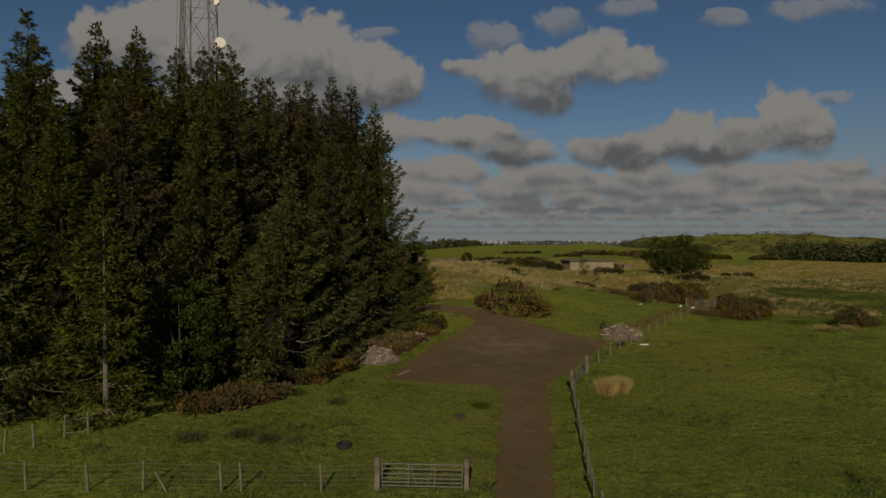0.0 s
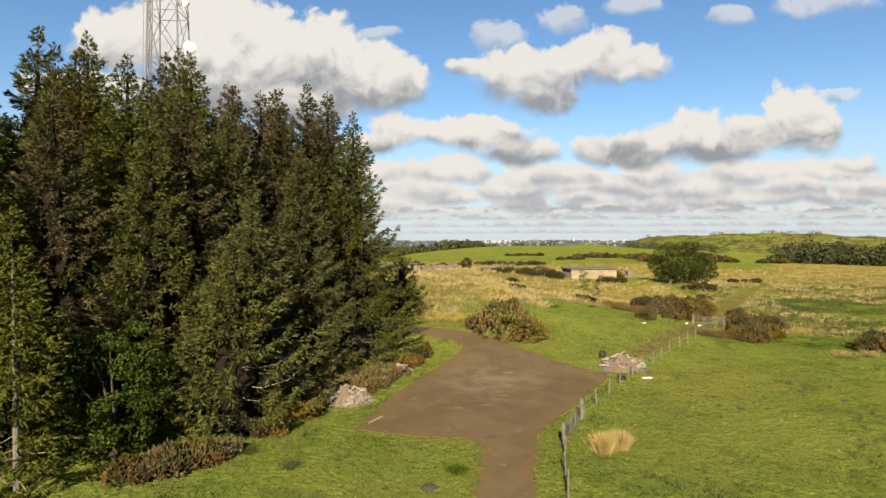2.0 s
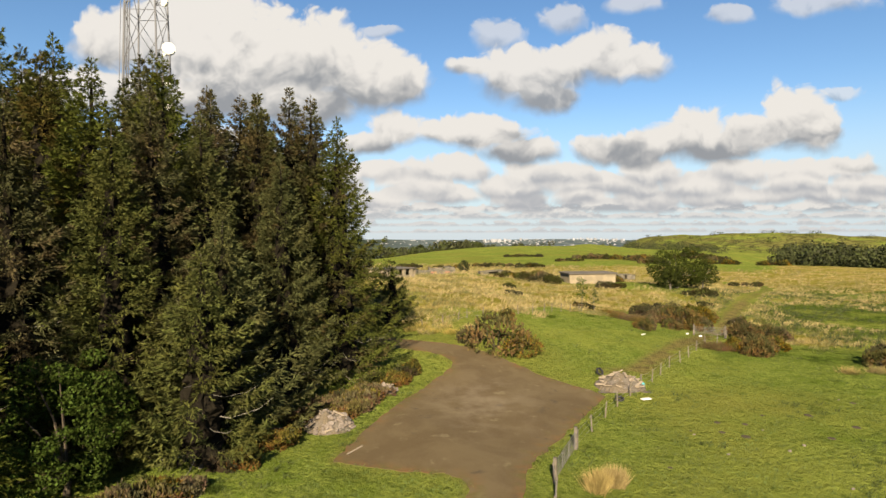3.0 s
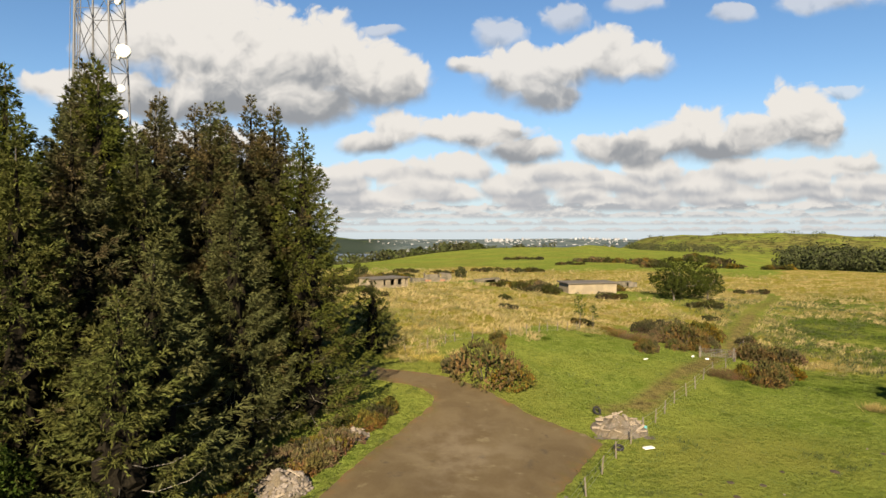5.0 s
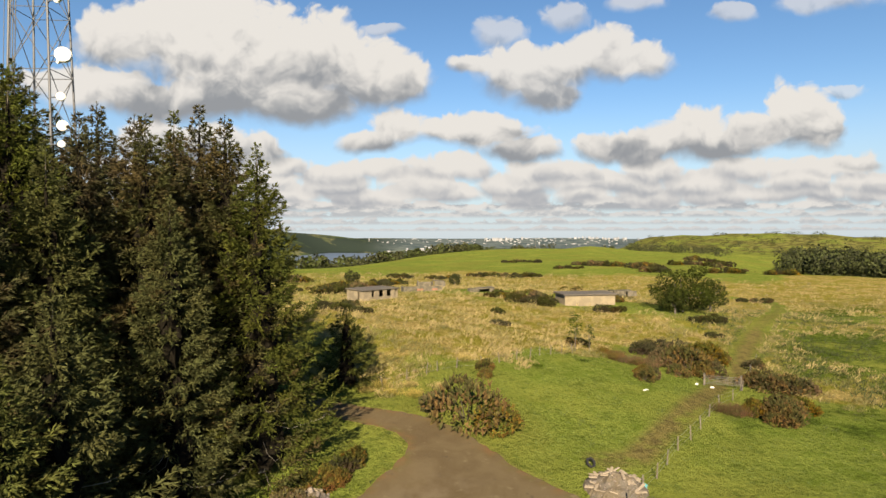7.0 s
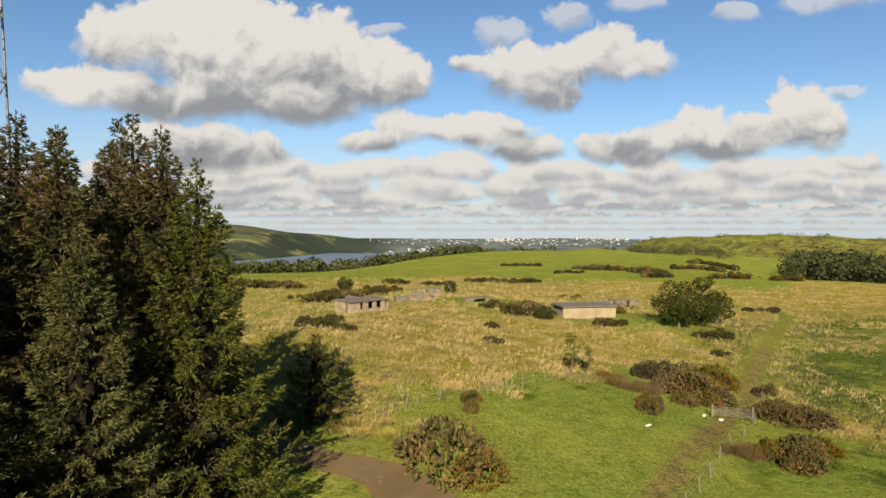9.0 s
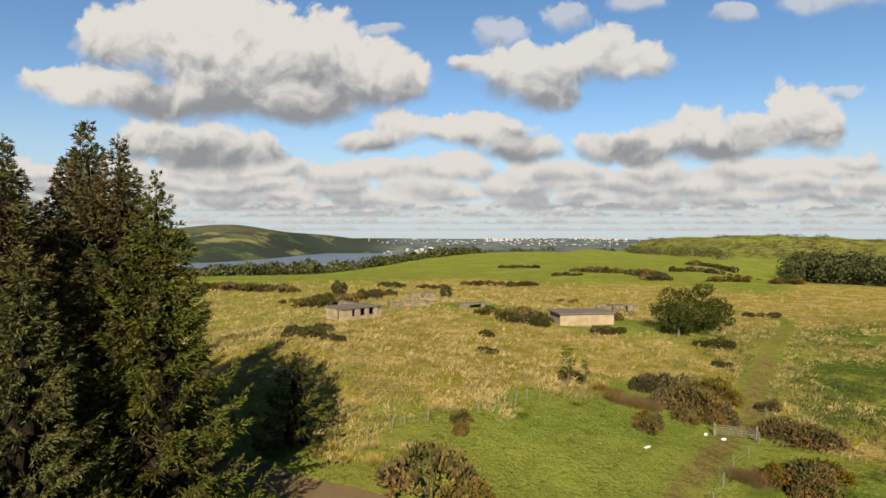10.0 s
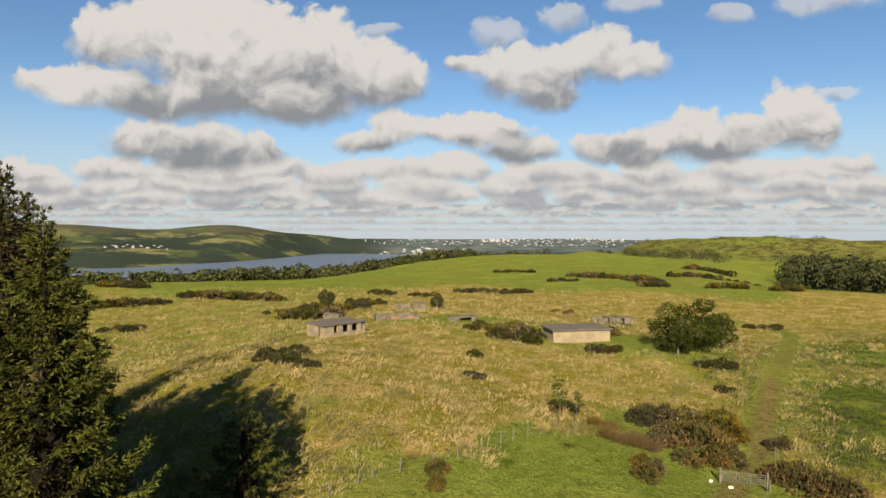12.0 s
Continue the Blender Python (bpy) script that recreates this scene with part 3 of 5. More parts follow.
def build_ground():
    ox, oy = 5.0, 12.0
    rings = [0.6]
    while rings[-1] < 4950:
        rings.append(rings[-1] + max(0.5, rings[-1] * 0.016))
    angles = list(np.arange(-52, 52, 0.4)) + list(np.arange(52, 308, 4.0))
    rr, aa = np.meshgrid(np.array(rings), np.radians(np.array(angles)), indexing="ij")
    x, y = ox + rr * np.sin(aa), oy + rr * np.cos(aa)
    z = ground(x, y)
    near = (x > -26) & (x < 18) & (y > -62) & (y < 77)
    ed = np.where(near, edge_distance(road_line, x, y), 9.0)
    under = near & inside(road_line, x, y)
    z = z - np.where(under, 0.25 * smooth(0.5, 1.1, ed), 0)
    rough = np.array([noise.noise((a * 0.9, b * 0.9, 0)) for a, b in zip(x[:160].ravel(), y[:160].ravel())]).reshape(x[:160].shape)
    z[:160] += 0.05 * rough * smooth(0.0, 1.0, ed[:160]) * ~under[:160]
    n, k = x.shape
    verts = [(ox, oy, height(ox, oy))] + list(zip(x.ravel().tolist(), y.ravel().tolist(), z.ravel().tolist()))
    i, j = np.meshgrid(np.arange(n - 1), np.arange(k), indexing="ij")
    j2 = (j + 1) % k
    quads = np.stack([1 + i * k + j, 1 + (i + 1) * k + j, 1 + (i + 1) * k + j2, 1 + i * k + j2], -1).reshape(-1, 4)
    faces = [(0, 1 + (q + 1) % k, 1 + q) for q in range(k)] + quads[:, ::-1].tolist()
    me = mesh_of("ground", verts, faces, ground_material(), True)
    r = np.hypot(x, y - 20)
    a = np.degrees(np.arctan2(x, y - 20))
    pd = edge_distance(PATH_LINE, x, y, False)
    fields = {
        "dry": dry_amount(x, y) * (1 - 0.98 * (1 - smooth(1.7, 2.5, pd))),
        "marsh": smooth(2.5, 9, x - np.interp(y, [p[1] for p in PATH_LINE], [p[0] for p in PATH_LINE])) * smooth(60, 68, y) * (1 - smooth(150, 190, y)),
        "worn": np.maximum((1 - smooth(0.5, 1.7, pd)) * np.where(y < 118, 1.0, 0.55), 0.5 * np.where(near & ~under, 1 - smooth(0.0, 0.5, ed), 0)),
        "scrub": smooth(640, 900, r) * smooth(14, 19, a),
        "valley": smooth(60, 260, r - (318 + 250 * smooth(-14, 9, a) + 900 * smooth(12, 24, a))),
        "heath": smooth(0, 60, z) * smooth(1500, 2000, r),
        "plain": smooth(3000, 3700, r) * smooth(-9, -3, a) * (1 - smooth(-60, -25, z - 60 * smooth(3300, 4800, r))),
    }
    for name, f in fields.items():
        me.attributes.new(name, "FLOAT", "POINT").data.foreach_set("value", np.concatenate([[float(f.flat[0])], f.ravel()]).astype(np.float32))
    tagged(new("ground", me), "rolling pasture of green and dry grass over a valley", "ground", kind="structure")


def build_water():
    m = bpy.data.materials.new("estuary water")
    m.use_nodes = True
    n = Nodes(m.node_tree)
    at = n.node("ShaderNodeTexCoord").outputs["Object"]
    bsdf = n.node("ShaderNodeBsdfPrincipled", {"Base Color": n.mix(n.noise(at, 0.004, 3.0), (0.040, 0.060, 0.096), (0.064, 0.088, 0.128)), "Roughness": 0.45, "IOR": 1.33, "Specular IOR Level": 0.3})
    b = n.node("ShaderNodeBump", {"Strength": 0.4, "Distance": 2.0, "Height": n.noise(at, 0.05, 4.0)})
    n.tree.links.new(b.outputs[0], bsdf.inputs["Normal"])
    n.node("ShaderNodeOutputMaterial", (bsdf.outputs[0],))
    left_, right_ = [], []
    for i, (px, py) in enumerate(RIVER):
        a, b_ = RIVER[max(i - 1, 0)], RIVER[min(i + 1, len(RIVER) - 1)]
        d = Vector((b_[0] - a[0], b_[1] - a[1])).normalized() * 320
        left_.append((px - d.y, py + d.x, -99.0))
        right_.append((px + d.y, py - d.x, -99.0))
    k = len(RIVER)
    me = mesh_of("water", left_ + right_, [(i, i + 1, k + i + 1, k + i) for i in range(k - 1)][::-1], m)
    tagged(new("water", me), "pale blue-grey river estuary in the valley", "water", kind="structure")


build_road()
build_ground()
build_water()


# ---- quick meshes for leaves and blades ----
def fast_mesh(name, verts, tris, mat):
    me = bpy.data.meshes.new(name)
    me.vertices.add(len(verts))
    me.vertices.foreach_set("co", np.asarray(verts, np.float32).ravel())
    me.loops.add(len(tris) * 3)
    me.loops.foreach_set("vertex_index", np.asarray(tris, np.int32).ravel())
    me.polygons.add(len(tris))
    me.polygons.foreach_set("loop_start", np.arange(0, len(tris) * 3, 3, dtype=np.int32))
    me.materials.append(mat)
    me.update(calc_edges=True)
    return me


def unit(v):
    return v / np.maximum(np.linalg.norm(v, axis=-1, keepdims=True), 1e-6)


# ---- spruce trees ----
def spruce_mesh(seed, tall, spread, detail=1.0, bare=0.0, thin=1.0):
    """Trunk, crown, near-black shade core and dead wood of a spruce: whorls of branches with upturned tips, hung with
    sprays of needles.
    """
    rr, g = random.Random(seed), np.random.default_rng(seed)
    lean = np.array([rr.uniform(-0.012, 0.012), rr.uniform(-0.012, 0.012), 0.0])
    r0 = tall * 0.0125
    stem = [tuple(lean * tall * t + np.array([0, 0, tall * t - 0.3])) for t in (0, 0.02, 0.08, 0.3, 0.6, 0.85, 1.0)]
    trunk = tube(stem, [r0 * 1.5, r0 * 1.15, r0, r0 * 0.78, r0 * 0.45, r0 * 0.18, 0.012], 8)
    up = np.array([0, 0, 1.0])
    at, way_, long_, wide_ = [], [], [], []
    dead = []

    def reach_at(f):
        return max(0.12, spread * min(1.0, ((1 - f) / 0.80) ** 0.84) * thin - 0.15)

    def sprays(p, d, n, size, wide, loose=0.45):
        """n slips of needles at each of the points p, that fan out about the ways d."""
        p, d = np.repeat(p, n, 0), np.repeat(np.broadcast_to(d, p.shape), n, 0)
        at.append(p)
        way_.append(unit(d + g.normal(size=p.shape) * loose))
        long_.append(g.uniform(0.6, 1.25, len(p)) * size)
        wide_.append(g.uniform(0.7, 1.3, len(p)) * wide)

    z = tall * (0.035 + bare)
    while z < tall * 0.985:
        f = z / tall
        count = max(5, int(5.4 + 2.2 * (1 - f)))
        start = rr.uniform(0, 6.28)
        for k in range(count):
            size = max(0.22, reach_at(f) * (rr.uniform(0.62, 1.08) if rr.random() < 0.85 else rr.uniform(1.0, 1.22)))
            w = start + 6.283 * k / count + rr.uniform(-0.4, 0.4)
            out = np.array([math.cos(w), math.sin(w), 0.0])
            across = np.array([-out[1], out[0], 0.0])
            rise = 0.75 if f > 0.95 else -0.42 + 0.55 * f + rr.uniform(-0.10, 0.10)
            lift = (0.30 + 0.22 * (1 - f)) * rr.uniform(0.7, 1.3) if f < 0.95 else 0.0
            zz = z + rr.uniform(-0.3, 0.3)
            base = lean * zz + up * zz

            def along(s):
                s = np.asarray(s, float)[..., None]
                return base + out * (size * s) + up * (size * (rise * s + lift * s ** 2.4))
            if f < 0.42 and rr.random() < 0.12 + 0.2 * (thin < 1.0):
                dead.append(tube([tuple(along(s) - up * 0.1 * size * s) for s in (0.0, 0.4, 0.8, 1.0)], [0.03, 0.02, 0.014, 0.005], 3))
                if rr.random() < 0.55:
                    continue
            small = min(1.0, 0.58 + 0.3 * size)
            s0 = 0.36 if size > 2.5 else 0.12
            step = max(0.20, 0.050 * size) / detail
            s = np.arange(s0, 1.0, step / size)
            s = np.clip(s + g.uniform(-0.4, 0.4, len(s)) * step / size, s0, 0.99)
            root = along(s)
            tangent = unit(along(s + 0.02) - root)
            for sgn in (-1, 1):
                arm = np.minimum(1.3, 0.18 + 0.34 * size * (1.02 - s) ** 0.75 * np.minimum(1.0, s / 0.4)) * g.uniform(0.6, 1.15, len(s))
                way2 = unit(tangent * 0.95 + across * sgn * g.uniform(0.30, 0.75, (len(s), 1)) + up * g.uniform(-0.60, 0.0, (len(s), 1)))
                for q in (0.30, 0.65, 1.0):
                    n = arm * q > 0.10
                    p = root + way2 * (arm * q)[:, None] - up * (0.16 * arm * q * q)[:, None]
                    sprays(p[n], way2[n] - up * 0.12, 3 if q > 0.9 else 2, (0.34 + 0.02 * size) * small, 0.075 / detail ** 0.5 * small, 0.36)
            sprays(root, tangent, 2, 0.36 * small, 0.11 / detail ** 0.5 * small, 0.6)
            sprays(along(np.array([0.93, 0.97, 1.0])), unit(along([1.0]) - along([0.93])), 4, 0.30, 0.08, 0.4)
        z += (0.36 + 0.42 * (1 - f)) * rr.uniform(0.85, 1.15) / detail ** 0.3
    top = lean * tall + up * (tall - 0.75)
    sprays(top + up * np.linspace(0, 0.7, 7)[:, None] , np.tile(up, (7, 1)), 4, 0.24, 0.06, 0.5)
    p, d = np.concatenate(at), np.concatenate(way_)
    n = len(p)
    side = unit(np.cross(d, g.normal(size=(n, 3)))) * np.concatenate(wide_)[:, None] * 0.5
    far_ = d * np.concatenate(long_)[:, None]
    v = np.stack([p - side * 0.35, p + far_ * 0.42 - side, p + far_ * 0.42 + side, p + far_], 1).reshape(-1, 3)
    tris = (np.arange(n)[:, None, None] * 4 + np.array([(0, 2, 1), (1, 2, 3)])).reshape(-1, 3)
    # a ragged near-black cone round the stem, added as the crown's inner shade
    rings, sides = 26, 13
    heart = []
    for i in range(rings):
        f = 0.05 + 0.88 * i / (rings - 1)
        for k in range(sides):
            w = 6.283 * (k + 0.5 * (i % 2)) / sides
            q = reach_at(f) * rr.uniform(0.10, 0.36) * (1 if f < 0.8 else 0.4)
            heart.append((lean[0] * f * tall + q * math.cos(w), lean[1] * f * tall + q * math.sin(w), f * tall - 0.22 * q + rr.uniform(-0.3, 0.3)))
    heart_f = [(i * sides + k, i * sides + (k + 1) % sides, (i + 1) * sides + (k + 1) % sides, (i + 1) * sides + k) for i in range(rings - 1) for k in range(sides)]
    return trunk, (v, tris), (heart, heart_f), dead


def make_spruce(seed, tall, spread, needles, label, **more):
    tree = thing("spruce_tree", label, "tree", "trees of the spruce plantation")
    trunk, crown, heart, dead = spruce_mesh(seed, tall, spread, **more)
    part("trunk", trunk, BARK, tree)
    ob = new("crown", fast_mesh("crown", *crown, needles))
    ob.parent = tree
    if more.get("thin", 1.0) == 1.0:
        part("inner_wood", heart, INNER_SHADE, tree, "near-black core that stands for shade inside the crown")
    if dead:
        tagged(part("dead_wood", join(*dead), DEAD_WOOD, tree, "bare grey dead branches"), kind="stuff")
    return tree


rnd = random.Random(11)
GREEN_L, BROWN_L, DARK_L = "tall dense green spruce in the plantation", "tall spruce with brown cones and browning tips", "spruce deep in the plantation with needles darkened for shade"
KINDS = [
    make_spruce(101, 25, 6.0, NEEDLE_GREEN, GREEN_L), make_spruce(102, 25, 5.6, NEEDLE_BROWN, BROWN_L),
    make_spruce(103, 25, 6.2, NEEDLE_BROWN, BROWN_L), make_spruce(104, 25, 5.4, NEEDLE_GREEN, GREEN_L),
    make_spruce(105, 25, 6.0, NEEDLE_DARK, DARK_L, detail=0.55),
    make_spruce(106, 13, 4.4, NEEDLE_GREEN, "young pale green spruce at the edge of the plantation"),
    make_spruce(107, 13, 3.2, NEEDLE_GREEN, "thin half-bare spruce with a pale trunk", detail=0.8, thin=0.9),
    make_spruce(108, 7.2, 3.2, NEEDLE_GREEN, "small bushy dark green spruce standing alone in shade"),
]
TALLS = [25, 25, 25, 25, 25, 13, 13, 7.2]
used = [False] * len(KINDS)


def plant(kind, x, y, tall, turn):
    s = tall / TALLS[kind]
    m = pose(x, y, height(x, y), 0, 0, turn)
    tree = KINDS[kind] if not used[kind] else copy_thing(KINDS[kind], m)
    used[kind] = True
    tree.matrix_basis = m @ Matrix.Diagonal((s, s, s, 1))


SPRUCES = [(2, -9.1, 57.4, 25.0), (1, -11.6, 58.0, 26.0), (0, -6.8, 56.8, 22.8), (1, -12.8, 53.2, 24.6), (2, -15.2, 57.0, 25.2), (0, -21.5, 54.0, 28.4),
           (1, -23.4, 55.8, 28.6), (0, -18.6, 49.6, 26.8), (0, -26.7, 49.6, 28.2), (3, -31.8, 52.8, 28.4), (3, -17.3, 65.8, 27.0), (2, -24.6, 45.0, 25.6),
           (5, -11.6, 43.0, 14.5), (5, -11.4, 39.2, 12.6), (3, -17.2, 40.8, 20.5), (1, -21.5, 38.2, 21.5), (3, -26.5, 36.0, 22.5), (6, -18.8, 31.2, 13.6),
           (0, -14.6, 47.2, 22.0), (3, -30.5, 42.0, 26.5), (6, -25.6, 31.0, 15.0), (7, -3.6, 72.6, 7.6), (3, -12.0, 63.2, 23.5), (0, -31.5, 34.0, 21.0)]
SPRUCES += [(1, -16.4, 44.0, 23.0), (0, -21.0, 44.6, 25.0), (3, -28.6, 46.0, 27.5), (2, -18.8, 58.5, 26.4), (0, -10.2, 51.0, 19.5), (0, -34.0, 40.0, 25.0), (3, -23.0, 34.0, 18.0), (1, -16.0, 51.5, 24.5), (2, -14.4, 61.0, 24.5)]
for kind, x, y, tall in SPRUCES:
    plant(kind, x, y, tall, rnd.uniform(0, 360))
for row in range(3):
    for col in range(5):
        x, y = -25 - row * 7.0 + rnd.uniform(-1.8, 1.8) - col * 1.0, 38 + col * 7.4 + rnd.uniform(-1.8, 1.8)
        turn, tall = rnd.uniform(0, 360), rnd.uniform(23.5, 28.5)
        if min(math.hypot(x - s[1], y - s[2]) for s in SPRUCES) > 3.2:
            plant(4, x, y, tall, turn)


# ---- concrete huts ----
def wall_with_holes(long_, tall, thick, holes):
    """A wall along x from 0, with its base at 0 and openings (x0, x1, z0, z1) through it."""
    bm = None
    xs = sorted({0.0, long_, *[h[0] for h in holes], *[h[1] for h in holes]})
    for a, b in zip(xs, xs[1:]):
        gaps = sorted((h[2], h[3]) for h in holes if h[0] <= a + 1e-6 and h[1] >= b - 1e-6)
        z = 0.0
        for lo_, hi_ in gaps + [(tall, tall)]:
            if lo_ > z + 1e-6:
                bm = box((b - a, thick, lo_ - z), ((a + b) / 2, 0, (lo_ + z) / 2), bm=bm)
            z = hi_
    return bm


def hut(name, label, x, y, turn, long_, deep, tall, front, side, wall_mat, over=0.25, roof_t=0.22, slope=0.0):
    z = min(height(x, y), height(x + long_ * math.cos(radians(turn)), y + long_ * math.sin(radians(turn)))) - 0.15
    ob = thing(name, label, "building", at=pose(x, y, z, 0, 0, turn))
    t = 0.3
    for nm, size, holes, place in (("front_wall", long_, front, pose(0, t / 2, 0)), ("back_wall", long_, [], pose(0, deep - t / 2, 0)),
                                   ("side_wall", deep - 2 * t, side, pose(t / 2, t, 0, 0, 0, 90)), ("side_wall", deep - 2 * t, [], pose(long_ - t / 2, t, 0, 0, 0, 90))):
        w = part(nm, wall_with_holes(size, tall, t, holes), wall_mat, ob)
        w.matrix_basis = place
    roof = part("roof", box((long_ + 2 * over, deep + 2 * over, roof_t), (long_ / 2, deep / 2, tall + roof_t / 2 + 0.02), 0.03), ROOF_FELT, ob, "dark weathered flat roof slab")
    roof.rotation_euler.x = radians(slope)
    # floor in near-black: the shade indoors is put into its colour
    part("floor_slab", box((long_ - 0.7, deep - 0.7, 0.1), (long_ / 2, deep / 2, 0.12)), DARK, ob)
    return ob


hut("concrete_hut", "grey derelict concrete hut with a flat roof and empty windows", -11.4, 133.5, 42, 9.0, 6.2, 2.3,
    [(2.2, 2.9, 0.9, 2.2), (4.1, 5.2, 0.9, 2.2), (6.1, 7.2, 0.9, 2.2), (8.2, 8.9, 0.9, 2.2)], [(1.0, 1.8, 0.15, 2.1)], CONCRETE)
shed = hut("concrete_shed", "pale concrete panel shed with a dark flat roof", 30.9, 136.4, 9, 11.2, 6.0, 2.3, [], [], RENDERED, over=0.35, roof_t=0.30)
for k in range(8):              # upright wall panels, with a joint between each two
    part("panel", box((1.33, 0.05, 2.2), (0.72 + 1.395 * k, -0.024, 1.12), 0.012), RENDERED, shed)


# ---- leaves and blades ----
def slips(rng, p, d, size, wide):
    """Pairs of crossed pointed slips at points p, along d: arrays of vertices and triangles."""
    n = len(p)
    side = unit(np.cross(d, rng.normal(size=(n, 3))))
    other = np.cross(d, side)
    size, wide = np.broadcast_to(size, (n,))[:, None], np.broadcast_to(wide, (n,))[:, None]
    out = []
    for w in (side, other):
        out += [p - w * wide * 0.4, p + w * wide * 0.4, p + d * size * 0.5 + w * wide * 0.5, p + d * size * 0.5 - w * wide * 0.5, p + d * size]
    v = np.stack(out, 1).reshape(-1, 3)
    t = np.array([(0, 1, 2), (0, 2, 3), (3, 2, 4), (5, 6, 7), (5, 7, 8), (8, 7, 9)])
    return v, (np.arange(n)[:, None, None] * 10 + t).reshape(-1, 3)


def leaves(rng, p, out, size):
    """Pointed leaves at points p, that face roughly along out."""
    n = len(p)
    face = unit(out + rng.normal(size=(n, 3)) * 0.55)
    a = unit(np.cross(face, rng.normal(size=(n, 3))))
    b = np.cross(face, a)
    s = (size * rng.uniform(0.6, 1.3, n))[:, None]
    fold = face * s * 0.12
    v = np.stack([p - a * s * 0.5, p + b * s * 0.32 + fold, p + a * s * 0.5, p - b * s * 0.32 + fold], 1).reshape(-1, 3)
    t = np.array([(0, 1, 2), (0, 2, 3)])
    return v, (np.arange(n)[:, None, None] * 4 + t).reshape(-1, 3)


def lobes_shell(rng, lobes, count):
    """Points and outward ways on the outside of a heap of lobes (x, y, z, rx, ry, rz)."""
    lobes = np.asarray(lobes, float)
    area = lobes[:, 3] * lobes[:, 4] + lobes[:, 3] * lobes[:, 5]
    pick = rng.choice(len(lobes), count, p=area / area.sum())
    d = unit(rng.normal(size=(count, 3)))
    bumpy = 1 + 0.10 * np.sin(d[:, :1] * 7 + pick[:, None]) + 0.08 * np.sin(d[:, 1:2] * 9 + d[:, 2:] * 6 + pick[:, None])
    p = lobes[pick, :3] + d * lobes[pick, 3:] * rng.uniform(0.72, 1.04, (count, 1)) * bumpy
    keep = p[:, 2] > 0.02
    for i, l in enumerate(lobes):
        keep &= ~((pick != i) & (np.linalg.norm((p - l[:3]) / l[3:], axis=1) < 0.8))
    return p[keep], unit(d / lobes[pick, 3:])[keep]


def bush_lobes(rng, wide, deep, tall, count):
    out = []
    for k in range(count):
        a, q = rng.uniform(0, 6.28), rng.uniform(0, 0.62) ** 0.8
        r = rng.uniform(0.26, 0.42)
        hgt = tall * rng.uniform(0.55, 1.0) * (1 - 0.45 * q)
        out.append((wide / 2 * q * math.cos(a), deep / 2 * q * math.sin(a), hgt * 0.42, wide * r * 0.75, deep * r * 0.75, hgt * 0.58))
    return out


def make_bush(name, label, category, group, seed, wide, deep, tall, lobes, count, mat, size=(0.16, 0.34), width=0.10, stems=6, leafy=False):
    """A shrub: bare stems from the root and a heap of sprigs in uneven lobes."""
    rng = np.random.default_rng(seed)
    heap = bush_lobes(rng, wide, deep, tall, lobes)
    p, out = lobes_shell(rng, heap, count)
    ob = thing(name, label, category, group)
    if leafy:
        v, t = leaves(rng, p, out, size[1])
    else:
        d = unit(out + rng.normal(size=p.shape) * 0.55 + np.array([0, 0, 0.35]))
        v, t = slips(rng, p - d * size[0] * 0.3, d, rng.uniform(*size, len(p)), width)
    fol = new("foliage", fast_mesh("foliage", v, t, mat))
    fol.parent = ob
    shapes = []
    for k in range(stems):
        l = heap[k % len(heap)]
        shapes.append(tube([(l[0] * 0.15, l[1] * 0.15, -0.1), (l[0] * 0.5, l[1] * 0.5, l[2] * 0.6), (l[0], l[1], l[2] + l[5] * 0.6)], [0.05, 0.035, 0.01], 4))
    part("stem", join(*shapes), STEM_BARK, ob)
    return ob


class Stock:
    """Kinds of a plant that are built once and then copied."""

    def __init__(self, *makers):
        self.kinds, self.used = list(makers), [False] * len(makers)

    def put(self, kind, x, y, scale=1.0, turn=0.0, tall=None, sink=0.05):
        m = pose(x, y, height(x, y) - sink, 0, 0, turn)
        ob = copy_thing(self.kinds[kind], m) if self.used[kind] else self.kinds[kind]
        self.used[kind] = True
        ob.matrix_basis = m @ Matrix.Diagonal((scale, scale, tall or scale, 1))
        return ob


GB = "gorse bushes"
gorse = Stock(
    make_bush("gorse_bush", "olive and rust-brown gorse bush in rough grass", "bush", GB, 1, 3.0, 2.6, 1.6, 12, 2000, GORSE_LEAF),
    make_bush("gorse_bush", "low dark gorse bush in the dry grass", "bush", GB, 2, 3.0, 2.2, 1.0, 7, 1100, GORSE_DARK),
    make_bush("gorse_bush", "large browning gorse thicket on the grass", "bush", GB, 3, 6.0, 5.0, 2.7, 26, 4800, GORSE_LEAF, (0.2, 0.42), 0.13),
    make_bush("gorse_bush", "dark green gorse bush on the pasture", "bush", GB, 4, 3.2, 2.8, 1.5, 8, 1500, GORSE_DARK),
    make_bush("gorse_bush", "dark low gorse clump far out on the moor", "bush", GB, 7, 3.0, 2.4, 1.1, 7, 330, GORSE_DARK, (0.3, 0.6), 0.24),
    make_bush("gorse_bush", "olive brown gorse clump far out on the moor", "bush", GB, 8, 3.2, 2.8, 1.4, 8, 400, GORSE_LEAF, (0.3, 0.6), 0.24),
)
bramble = Stock(
    make_bush("bramble_bush", "tangled green and russet brambles under the spruces", "bush", "undergrowth", 5, 2.6, 2.2, 1.2, 7, 1300, BRAMBLE, (0.14, 0.30), 0.10),
    make_bush("bramble_bush", "green weedy undergrowth beside the rubble", "bush", "undergrowth", 6, 2.4, 2.2, 0.9, 7, 1200, GORSE_DARK, (0.16, 0.36), 0.09),
)

